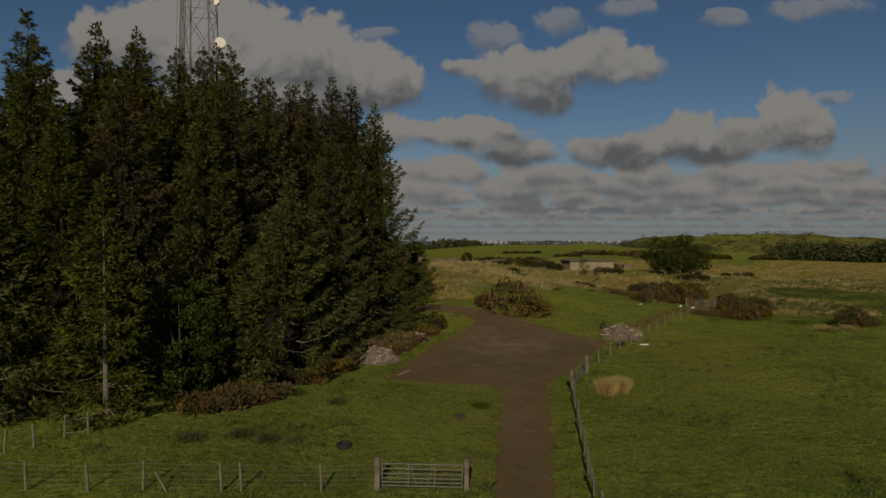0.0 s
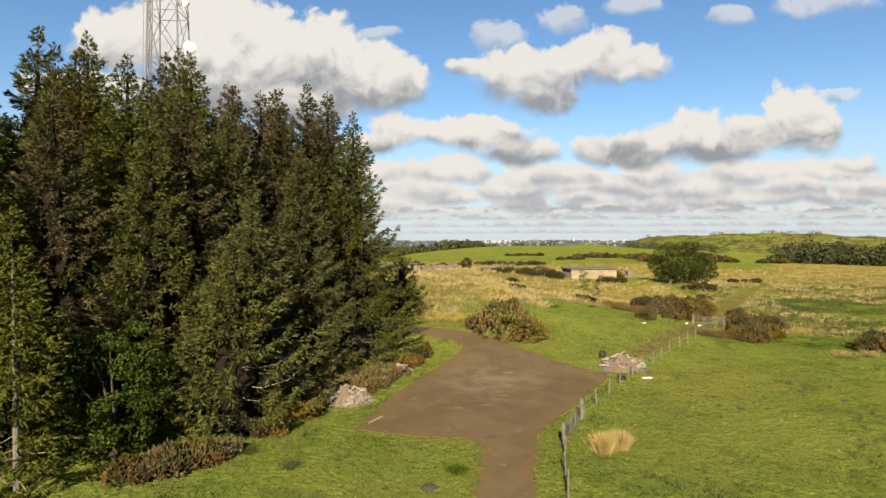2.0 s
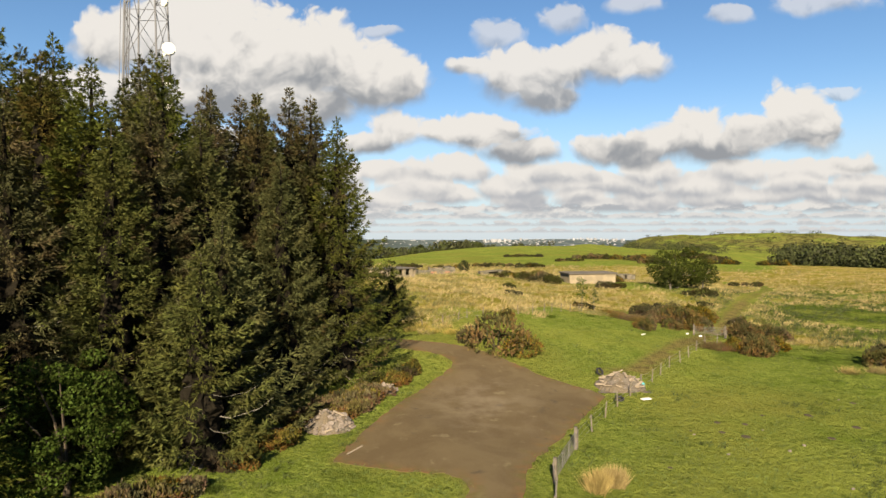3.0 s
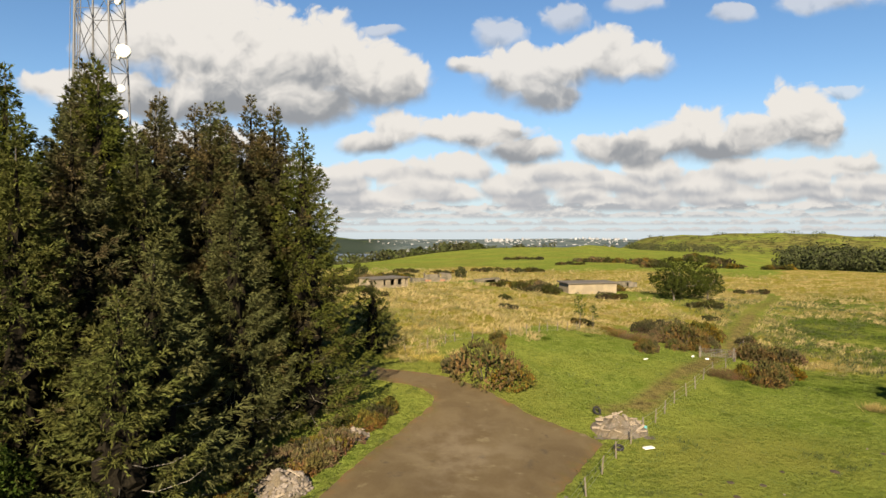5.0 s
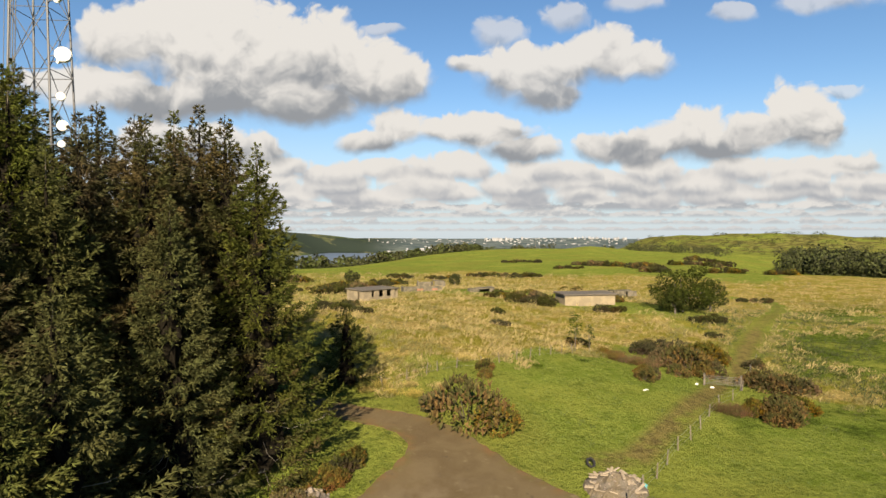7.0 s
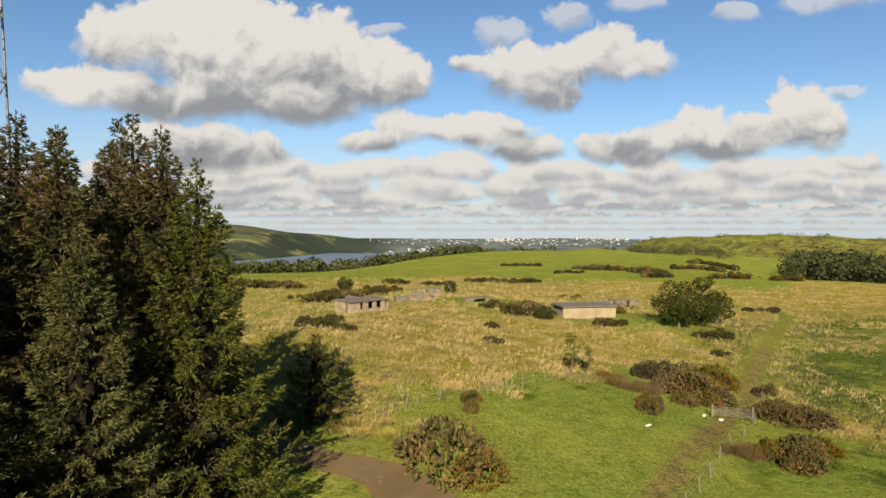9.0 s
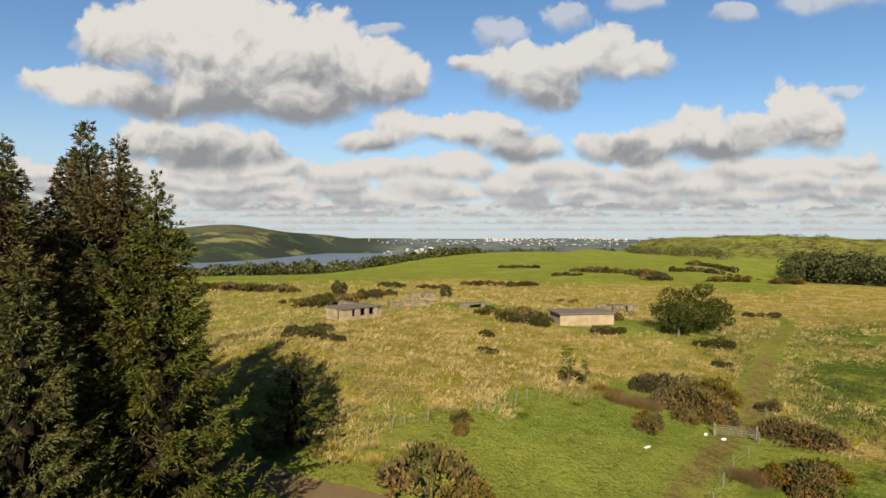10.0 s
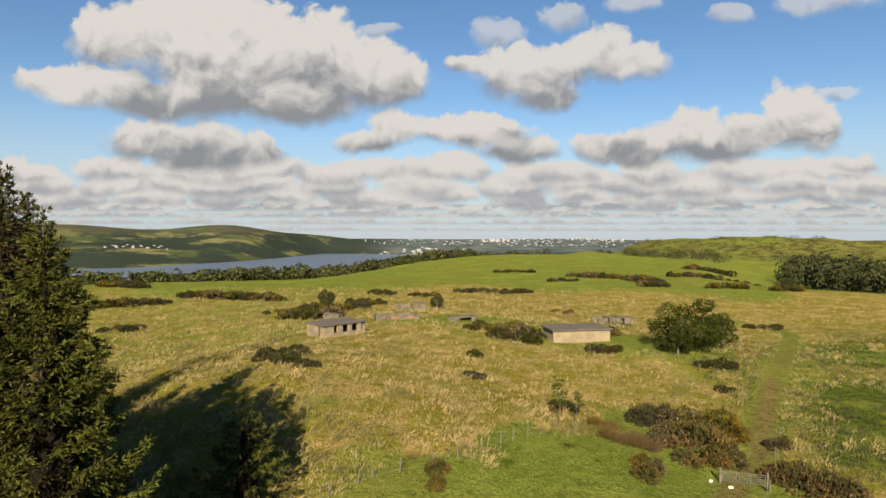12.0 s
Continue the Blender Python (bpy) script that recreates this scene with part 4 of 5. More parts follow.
# gorse beside the track, along the path and over the moor: kind, x, y, scale
GORSE = [(2, 7.9, 65.3, 1.25), (2, 10.4, 63.9, 0.75), (0, 5.2, 67.2, 1.0), (0, 10.2, 77.2, 0.75), (0, 10.1, 75.0, 0.55), (0, -0.5, 57.9, 0.75), (0, -1.2, 55.2, 0.6),
         (2, 36.6, 89.5, 1.1), (2, 40.6, 93.4, 0.95), (2, 42.6, 97.0, 0.7), (0, 34.0, 91.0, 1.2), (3, 36.0, 98.0, 1.3), (3, 33.5, 97.2, 1.0), (0, 28.5, 81.0, 0.9), (0, 30.0, 83.0, 0.8), (0, 46.2, 63.4, 1.0), (0, 47.6, 64.2, 1.2),
         (0, 42.0, 84.0, 1.1), (2, 43.2, 82.6, 0.78), (2, 44.8, 81.4, 0.76), (0, 46.0, 80.6, 1.1), (2, 37.6, 70.4, 0.80), (2, 39.2, 72.6, 0.62), (0, 40.8, 72.4, 1.0), (0, 35.6, 71.4, 0.9), (0, 36.6, 68.6, 1.0), (0, 44.2, 84.2, 0.8),
         (2, 38.0, 96.2, 0.85), (0, 35.2, 99.2, 1.1), (2, 42.8, 93.6, 0.6), (2, 38.4, 92.4, 0.85), (0, 39.0, 87.4, 1.1), (0, 34.4, 86.0, 0.9), (0, 37.6, 86.8, 1.0), (0, 29.2, 84.2, 0.7),
         (0, 46.6, 91.4, 0.75), (0, 28.4, 82.2, 0.5),
         (1, -14.2, 111.4, 1.2), (0, -9.4, 111.8, 0.8), (1, -12.0, 115.6, 1.4), (1, -9.8, 106.4, 1.2), (1, 56.6, 122.6, 1.2), (3, 26.2, 136.4, 1.3), (3, 36.8, 129.6, 1.0), (3, 45.4, 149.0, 1.1)]
for kind, x, y, s in GORSE:
    gorse.put(kind, x, y, s, rnd.uniform(0, 360), s * 1.25)
MOOR = [(1, 14.8, 109.5, 1.2), (1, 15.8, 124, 1.3), (1, -10.5, 105.5, 1.5), (1, -7.0, 104.0, 1.2), (3, -13.5, 107.0, 1.0), (1, -61.8, 160, 2.0), (3, 24.0, 137.2, 1.5), (3, 21.0, 139.0, 1.6), (3, 27.0, 135.6, 1.2), (3, 18.4, 149, 1.3),
        (3, 38.8, 130.0, 1.2), (1, 40.5, 131.0, 1.3), (0, 44.8, 146.5, 1.1), (3, 55.0, 122.5, 1.4), (1, 52.8, 123.2, 1.2), (1, 50.5, 111.2, 1.1), (0, 46.0, 91.0, 0.9), (1, 25.5, 99.5, 1.1), (0, 24.0, 99.0, 0.7)]
for kind, x, y, s in MOOR:
    gorse.put(kind, x, y, s, rnd.uniform(0, 360))
# longer belts of gorse: from, to, count, scale
for ax, ay, bx, by, n, s in ((-80, 227, -45, 220, 26, 2.2), (-96, 197, -79, 210, 15, 2.0), (-140, 276, -112, 259, 14, 2.3), (-31, 179, -25, 198, 9, 1.9), (-20, 182, -12, 205, 7, 1.8), (-16, 242, -9, 240, 4, 1.8),
                             (-67, 160, -61, 164, 4, 1.2), (76, 330, 96, 314, 8, 2.4), (100, 306, 106, 279, 8, 2.6), (128, 325, 150, 318, 7, 2.2), (176, 422, 204, 414, 8, 3.0), (24, 150, 32, 138, 5, 1.4), (-31, 178, -17, 175, 12, 2.1), (-20, 208, -9, 206, 6, 1.7), (13, 250, 46, 249, 14, 1.7),
                             (96, 276, 107, 277, 5, 2.2), (120, 266, 137, 268, 7, 1.9), (142, 258, 155, 259, 6, 1.8), (38, 363, 62, 364, 8, 1.8), (41, 189, 47, 190, 3, 1.0), (90, 181, 99, 180, 3, 1.2),
                             (16, 146, 24, 143, 4, 1.4), (-40, 186, -34, 190, 3, 1.1), (60, 300, 75, 302, 5, 1.5), (-2, 232, 8, 236, 5, 1.3), (160, 330, 190, 334, 7, 1.6)):
    for k in range(n):
        t = (k + rnd.uniform(0, 0.8)) / n
        gorse.put(rnd.choice((4, 4, 5)), ax + (bx - ax) * t + rnd.uniform(-1, 1), ay + (by - ay) * t + rnd.uniform(-2.5, 2.5), s * rnd.uniform(0.7, 1.2), rnd.uniform(0, 360))
for ax, ay, bx, by, n in ((-14.5, 32.0, -10.5, 36.5, 7), (-9.8, 38.5, -8.0, 43.5, 5), (-8.0, 46.8, -2.8, 53.0, 15), (-5.0, 47.4, -2.6, 51.5, 9), (-2.6, 53.8, -1.4, 57.0, 4)):
    for k in range(n):
        t = (k + rnd.uniform(0, 0.9)) / n
        kind = rnd.choice((0, 0, 1))
        bramble.put(kind, ax + (bx - ax) * t + rnd.uniform(-0.8, 0.5), ay + (by - ay) * t + rnd.uniform(-0.6, 0.6), rnd.uniform(0.7, 1.15), rnd.uniform(0, 360), rnd.uniform(0.8, 1.4))
for x, y, s in ((-13.0, 33.4, 1.0), (-14.2, 32.4, 0.8), (-9.0, 40.0, 0.65), (-11.6, 35.2, 0.9)):
    gorse.put(0, x, y, s, rnd.uniform(0, 360))


# ---- broadleaved trees ----
def make_broadleaf(name, label, group, seed, tall, wide, trunk_r, mat, lobes, count, leaf, clear=0.2, branches=7, clump=1.0, dome=False):
    """A short trunk that forks into limbs, under a crown of many leaves in clumps."""
    rng = np.random.default_rng(seed)
    ob = thing(name, label, "tree", group)
    heap = []
    for k in range(lobes):
        w = k * 2.4 + rng.uniform(-0.4, 0.4)
        f = (k + 0.5) / lobes
        q = wide / 2 * (0.25 + 0.5 * math.sqrt(rng.uniform(0.1, 1.0))) * (1 - 0.9 * f ** 2) ** 0.5 * min(1.0, 0.6 + 2 * f)
        s = wide * rng.uniform(0.13, 0.21) * clump
        z = tall * (clear + (0.92 - clear) * f)
        if dome:                # broad uneven crown: clumps pushed out to a lopsided dome
            up = rng.uniform(-0.95, 1.0)
            push = rng.uniform(0.55, 0.80) * (1 + 0.14 * math.sin(2 * w + seed) + 0.10 * math.sin(3 * w + 4 * up))
            q, z = wide / 2 * push * math.sqrt(1 - up * up * 0.9), tall * (0.45 + 0.52 * push * up)
            s *= rng.uniform(0.75, 1.2)
        heap.append((q * math.cos(w), q * math.sin(w), z, s, s, s * rng.uniform(0.65, 0.9)))
    p, out = lobes_shell(rng, heap, count)
    v, t = leaves(rng, p, out, leaf)
    crown = new("crown", fast_mesh("crown", v, t, mat))
    crown.parent = ob
    fork = tall * (clear + 0.08)
    part("trunk", tube([(0, 0, -0.2), (0, 0, 0.2), (0.05, 0.03, fork * 0.6), (0.1, 0.0, fork)], [trunk_r * 1.5, trunk_r * 1.1, trunk_r, trunk_r * 0.8], 8), BARK, ob)
    for k in range(branches):
        l = heap[(k * lobes) // branches]
        mid = (l[0] * 0.45 + rng.uniform(-0.2, 0.2), l[1] * 0.45, fork + (l[2] - fork) * 0.55)
        part("limb", tube([(0.08, 0, fork * 0.85), mid, l[:3]], [trunk_r * 0.6, trunk_r * 0.35, 0.02], 5), BARK, ob)
    return ob


oak = Stock(
    make_broadleaf("oak_tree", "round dark green oak with a short pale trunk", "trees on the moor", 21, 9.4, 12.0, 0.28, OAK_LEAF, 44, 12000, 0.34, 0.16, 7, 0.72, True),
    make_broadleaf("oak_tree", "broad green oak on the moor above dry grass", "trees on the moor", 22, 8.4, 8.5, 0.26, OAK_LEAF, 34, 7000, 0.34, 0.18, 7, 0.78, True),
)
oak.put(0, 54.0, 132.6, 1.05, 20)
oak.put(1, 51.4, 129.8, 0.72, 70)
oak.put(1, 62.4, 138.5, 0.90, 200)
oak.put(1, -25.4, 201, 0.72, 10)
oak.put(1, 8.2, 192, 0.55, 130)
sycamore = make_broadleaf("broadleaf_tree", "leafy bright green broadleaved tree before the dark spruces", "", 31, 7.8, 6.4, 0.16, LEAF, 70, 16000, 0.18, 0.05, 9, 0.60, True)
sycamore.matrix_basis = pose(-16.6, 35.4, height(-16.6, 35.4))
for limb in sycamore.children:
    if not limb.name.startswith("crown"):
        limb.data.materials[0] = STEM_BARK
sapling = Stock(make_broadleaf("sapling", "thin sapling with a pale stem and sparse leaves", "saplings", 41, 5.6, 2.4, 0.06, LEAF, 10, 420, 0.22, 0.35, 6))
sapling.put(0, 23.3, 93.0, 1.0, 0)
sapling.put(0, 25.6, 94.4, 0.72, 120)


# ---- far scrub and woods ----
def scrub_stuff(name, label, mat, places, seed, per=46, leaf=0.3):
    """Many shrubs or trees far off: uneven heaps of leaf clumps, as one mesh."""
    rng = np.random.default_rng(seed)
    ps, ds, ss = [], [], []
    for x, y, w, h in places:
        heap = [(rng.uniform(-0.25, 0.25) * w, rng.uniform(-0.25, 0.25) * w, h * rng.uniform(0.4, 0.66), w * rng.uniform(0.26, 0.36), w * rng.uniform(0.26, 0.36), h * rng.uniform(0.28, 0.42)) for _ in range(3)]
        heap.append((0, 0, h * 0.25, w * 0.36, w * 0.36, h * 0.3))
        p, d = lobes_shell(rng, heap, per)
        ps.append(p + np.array([x, y, height(x, y) - 0.2]))
        ds.append(d)
        ss.append(np.full(len(p), leaf * (w + h) / 2))
    v, t = leaves(rng, np.concatenate(ps), np.concatenate(ds), np.concatenate(ss))
    ob = new(name, fast_mesh(name, v, t, mat))
    tagged(ob, label, "woodland", kind="stuff")


def polar(a, r):
    return r * math.sin(radians(a)), 20 + r * math.cos(radians(a))


spots = []
for k in range(230):            # belt of small trees on the brow to the left, thinning to the middle
    a = rnd.uniform(-34, 4)
    r = 318 + 250 * float(smooth(-14, 9, a)) + rnd.uniform(0, 110)
    x, y = polar(a, r)
    s = rnd.uniform(0.7, 1.25)
    spots.append((x, y, 12.0 * s, (6.0 if a < -20 else 7.5) * s))
for k in range(70):             # thicket on the brow ahead
    a = rnd.uniform(-1, 17)
    x, y = polar(a, 318 + 250 * float(smooth(-14, 9, a)) + rnd.uniform(25, 110) + (180 if a > 12 else 0))
    s = rnd.uniform(0.6, 1.2) * (1.5 if a < 4 else 0.8)
    spots.append((x, y, 10 * s, 7 * s))
scrub_stuff("scrub_woodland", "belt of small green trees and scrub along the brow", SCRUB, spots, 51, 110, 0.24)
spots = []
for k in range(260):            # scrub on the hill to the right
    a, r = rnd.uniform(17.5, 40), rnd.uniform(760, 1120)
    x, y = polar(a, r)
    s = rnd.uniform(0.5, 1.4)
    spots.append((x, y, 10 * s, 5 * s))
for k in range(60):
    x, y = polar(rnd.uniform(18, 27), rnd.uniform(640, 760))
    spots.append((x, y, 12 * rnd.uniform(0.7, 1.2), 9 * rnd.uniform(0.7, 1.2)))
scrub_stuff("hill_scrub", "gorse and thorn scrub dotted over the far hill", SCRUB, spots, 52, 100, 0.15)
spots = []
for k in range(170):            # dense wood to the right
    u, v_ = rnd.uniform(0, 1), rnd.uniform(0, 1)
    x, y = polar(31.5 + 13 * u, 440 + 150 * v_ - 40 * u)
    s = rnd.uniform(0.75, 1.25)
    spots.append((x, y, 15 * s, 17 * s))
scrub_stuff("woodland", "dense dark green wood on the slope", WOOD_LEAF, spots, 53, 300, 0.12)


# ---- town and houses in the valley ----
def town(name, label, count, seed, a0, a1, r0, r1, sizes, mat):
    """Far buildings as one mesh of blocks with roofs."""
    rr = random.Random(seed)
    shapes = []
    for _ in range(count):
        c = rr.gauss(0.5, 0.25)
        x, y = polar(a0 + (a1 - a0) * min(1, max(0, c)), rr.uniform(r0, r1))
        z = height(x, y) - 3
        w, d, h = (rr.uniform(*s) for s in sizes)
        x0, x1, y0, y1, z1 = x - w / 2, x + w / 2, y - d / 2, y + d / 2, z + h + 3
        shapes.append(([(x0, y0, z), (x1, y0, z), (x1, y1, z), (x0, y1, z), (x0, y0, z1), (x1, y0, z1), (x1, y1, z1), (x0, y1, z1)],
                       [(0, 1, 5, 4), (1, 2, 6, 5), (2, 3, 7, 6), (3, 0, 4, 7), (4, 5, 6, 7)]))
    v, f = join(*shapes)
    tagged(new(name, mesh_of(name, v, f, mat)), label, "town", kind="stuff")


town("far_town", "pale blocks of a distant town on the plain", 170, 61, -8, 22, 3900, 4700, ((6, 18), (8, 18), (3, 6)), TOWN)
town("far_towers", "white tower blocks of a distant town", 30, 62, 3.0, 7.5, 4300, 4500, ((8, 16), (10, 16), (10, 22)), TOWN)
town("far_towers", "white tower blocks of a distant town", 26, 63, 11.0, 19, 4450, 4650, ((8, 15), (10, 16), (9, 17)), TOWN)
town("riverside_village", "pale houses of a village by the river", 18, 64, -31, -26, 2700, 2850, ((6, 14), (6, 10), (3, 5)), TOWN)
town("riverside_village", "pale houses beyond the head of the river", 22, 65, -7, 2, 3300, 3700, ((10, 26), (8, 14), (5, 9)), TOWN)


# ---- grass ----
def blades(name, label, mat, seed, at, per, tall, wide, lean, tuft):
    """Tufts of grass as one mesh: each blade is a narrow bent slip."""
    rng = np.random.default_rng(seed)
    n = len(at) * per
    root = np.repeat(at, per, 0) + np.c_[rng.normal(size=(n, 2)) * np.repeat(tuft, per)[:, None], np.zeros(n)]
    hgt = np.repeat(tall, per) * rng.uniform(0.55, 1.2, n)
    w = rng.uniform(0, 2 * np.pi, n)
    side = np.c_[np.cos(w), np.sin(w), np.zeros(n)] * (wide * rng.uniform(0.6, 1.4, n))[:, None]
    bow = np.c_[rng.normal(size=(n, 2)), np.zeros(n)] * (hgt * lean)[:, None] + np.array([0.5, 0.15, 0]) * (hgt * lean * 0.6)[:, None]
    up = np.c_[np.zeros((n, 2)), hgt]
    v = np.stack([root - side, root + side, root + up * 0.6 + bow * 0.4 + side * 0.7, root + up + bow], 1).reshape(-1, 3)
    t = np.array([(0, 1, 2), (0, 2, 3)])
    tagged(new(name, fast_mesh(name, v, (np.arange(n)[:, None, None] * 4 + t).reshape(-1, 3), mat)), label, "grass", kind="stuff")


def scatter(seed, count, near, far_, spread_, keep):
    """Random places in the camera's sector that a rule keeps."""
    rng = np.random.default_rng(seed)
    r = near * (far_ / near) ** rng.uniform(0, 1, count)
    a = np.radians(rng.uniform(-spread_, spread_, count))
    x, y = 4 + r * np.sin(a), 6 + r * np.cos(a)
    ok = keep(x, y, rng) & ~(inside(road_line, x, y) & (edge_distance(road_line, x, y) > 0.1))
    x, y = x[ok], y[ok]
    return np.c_[x, y, ground(x, y)]


def patchy(x, y, f, k=0.0):
    return np.sin(x * f + 1.7 * np.sin(y * f * 0.7 + k)) * np.sin(y * f * 1.1 + 1.3 * np.sin(x * f * 0.8 + k))


green_at = scatter(71, 46000, 14, 100, 46, lambda x, y, g: (dry_amount(x, y) < 0.5) & (g.uniform(0, 1, len(x)) < 0.35 + 0.4 * (patchy(x, y, 0.5) > 0)) & (edge_distance(PATH_LINE, x, y, False) > 0.9))
rng = np.random.default_rng(72)
blades("pasture_grass", "short grazed green grass of the pasture", GRASS_BLADE, 73, green_at, 5, rng.uniform(0.05, 0.16, len(green_at)), 0.014, 0.5, rng.uniform(0.06, 0.2, len(green_at)))
rush_at = scatter(74, 5200, 16, 95, 46, lambda x, y, g: (dry_amount(x, y) < 0.6) & (patchy(x, y, 0.33, 2.0) > 0.35))
blades("rushes", "darker rough tufts in the pasture", RUSH_BLADE, 75, rush_at, 9, rng.uniform(0.12, 0.34, len(rush_at)), 0.016, 0.5, rng.uniform(0.08, 0.22, len(rush_at)))
wet_at = scatter(78, 26000, 75, 170, 44, lambda x, y, g: (x > 50) & (patchy(x, y, 0.16, 3.0) > -0.2) & (g.uniform(0, 1, len(x)) < 0.7) & (edge_distance(PATH_LINE, x, y, False) > 2.0))
blades("marsh_rushes", "dark green rushes among the dry grass", RUSH_BLADE, 79, wet_at, 7, rng.uniform(0.25, 0.55, len(wet_at)), 0.03, 0.4, rng.uniform(0.15, 0.35, len(wet_at)))
dry_at = scatter(76, 42000, 58, 260, 44, lambda x, y, g: (dry_amount(x, y) > 0.35) & (g.uniform(0, 1, len(x)) < 0.25 + 0.6 * (patchy(x, y, 0.42, 1.0) > -0.1)) & (edge_distance(PATH_LINE, x, y, False) > 1.6))
blades("dry_grass", "bleached yellow tussocks of dry moor grass", DRY_BLADE, 77, dry_at, 8, rng.uniform(0.25, 0.65, len(dry_at)) * (0.7 + 0.004 * dry_at[:, 1]), 0.020, 0.38, rng.uniform(0.1, 0.3, len(dry_at)))


# ---- fences and gates ----
def make_post(tall, r, seed):
    """A round weathered stake with a slanted top."""
    rr = random.Random(seed)
    return tube([(0, 0, -0.25), (rr.uniform(-0.01, 0.01), 0, tall * 0.5), (rr.uniform(-0.02, 0.02), rr.uniform(-0.02, 0.02), tall), (0.0, 0, tall + 0.025)], [r, r, r * 0.95, r * 0.6], 7)


POST_MESHES = [mesh_of("post", *make_post(1.15, 0.055, k), POST_WOOD) for k in range(4)]


def fence(label, posts, wires=4, tall=1.1, lean=3.0, sag=0.02):
    """Posts at places on the ground, with wires from post to post."""
    x, y = posts[0]
    ob = thing("wire_fence", label, "fence", at=pose(x, y, height(x, y)))
    back = ob.matrix_basis.inverted()
    tops = []
    for k, (px, py) in enumerate(posts):
        p = new("post", POST_MESHES[k % 4])
        p.parent = ob
        m = pose(px, py, height(px, py), rnd.uniform(-lean, lean), rnd.uniform(-lean, lean), rnd.uniform(0, 360))
        p.matrix_basis = back @ m
        tops.append(m)
    for w in range(wires):
        z = tall * (0.25 + 0.72 * w / max(1, wires - 1))
        pts = []
        for m, m2 in zip(tops, tops[1:]):
            a, b = m @ Vector((0, 0, z)), m2 @ Vector((0, 0, z))
            pts += [a, (a + b) / 2 - Vector((0, 0, sag))]
        pts.append(tops[-1] @ Vector((0, 0, z)))
        part("wire", tube([tuple(back @ p) for p in pts], [0.006] * len(pts), 3), WIRE, ob, "thin grey wire")
    return ob


def timber_post(name_parent, at, tall=1.35, size=0.2):
    bm = box((size, size, tall + 0.3), (0, 0, tall / 2 - 0.15), 0.025)
    p = part("post", bm, POST_WOOD, name_parent, "thick square wooden post")
    p.matrix_basis = at
    return p


def field_gate(label, a, b, swing=0.0, posts=True, tall=1.1):
    """A tubular steel field gate between two wooden posts at a and b."""
    a3, b3 = Vector((*a, height(*a))), Vector((*b, height(*b)))
    long_ = (b3 - a3).length
    turn = math.degrees(math.atan2(b3.y - a3.y, b3.x - a3.x))
    ob = thing("field_gate", label, "gate", "field gates", at=pose(*a3, 0, 0, turn))
    leaf = new("gate_leaf")
    leaf.parent = ob
    leaf.rotation_euler.z = radians(swing)
    x0, x1 = 0.18, long_ - 0.18
    for k, z in enumerate((0.2, 0.36, 0.52, 0.70, 0.90, tall)):
        part("bar", rod((x0, 0, z), (x1, 0, z), 0.021, sides=8), GALV, leaf)
    for x in (x0, x0 + (x1 - x0) * 0.33, x0 + (x1 - x0) * 0.66, x1):
        part("upright", rod((x, 0.012, 0.17), (x, 0.012, tall + 0.02), 0.021, sides=8), GALV, leaf)
    for s in (0, 1):
        m0 = x0 + (x1 - x0) * (0.5 - 0.06 + 0.12 * s)
        part("brace", rod((m0, -0.02, 0.2), (x0 + (x1 - x0) * (0.36 if s == 0 else 0.64), -0.02, tall), 0.015, sides=6), GALV, leaf)
    if posts:
        timber_post(ob, pose(0, 0, 0), tall + 0.3)
        timber_post(ob, pose(long_, 0, 0), tall + 0.3)
    return ob


field_gate("closed galvanised steel field gate between thick wooden posts", (-2.65, 22.6), (0.95, 22.4))
field_gate("galvanised steel gate beside the turning area", (8.55, 37.1), (10.75, 41.9))
field_gate("grey steel gate across the grassy path", (35.9, 82.7), (39.5, 81.5))
fence("weathered post and wire fence in the grass", [(-2.75, 22.6), (-4.9, 22.4), (-8.0, 22.1), (-8.75, 22.0), (-11.9, 22.1), (-14.1, 22.1), (-16.7, 22.3), (-19.5, 22.6), (-22.5, 23.0), (-26, 23.2)], 5)
fence("leaning post and wire fence along the track", [(5.2, 15.5), (5.4, 17.6), (5.7, 19.8), (5.95, 22.0), (6.3, 24.2), (6.7, 26.4), (7.05, 28.6), (7.45, 30.8), (7.8, 33.0), (8.2, 35.1), (8.5, 36.9)], 6, lean=4.5)
fence("post and wire fence beside the turning area", [(10.9, 42.1), (12.5, 44.8), (14.3, 48.0), (15.9, 50.4), (17.6, 52.6), (19.2, 54.6), (20.9, 56.8), (22.5, 59.1), (24.3, 61.6), (26.3, 63.9), (28.4, 66.8), (30.6, 70.0), (33.2, 73.4), (36.2, 76.8), (39.5, 81.2)], 3, lean=5)
fence("old fence of short stakes between green and dry grass", [(0.0, 71.6), (2.2, 73.4), (4.1, 74.9), (5.2, 75.6), (7.2, 76.8), (10.0, 78.2), (12.0, 79.8), (14.1, 81.6), (16.0, 84.0), (17.4, 85.8), (19.0, 87.2), (20.6, 88.6), (22.4, 90.4)], 2, tall=0.8, lean=9)
fence("stakes of an old fence under the spruces", [(-20.6, 26.2), (-19.8, 27.0), (-19.2, 28.3), (-18.3, 28.8)], 2, tall=0.9, lean=6)
fence("post and wire fence climbing beside the grassy path", [(40.2, 82.6), (44.4, 88.6), (48.2, 94.2)], 3, lean=5)
stay = thing("fence_stay", "slanting wooden stay against the fence", "post", at=pose(-10.9, 22.0, height(-10.9, 22.0)))
part("stake", rod((0, 0, -0.1), (-0.55, 0.1, 0.75), 0.045, 0.04, 7), POST_WOOD, stay)


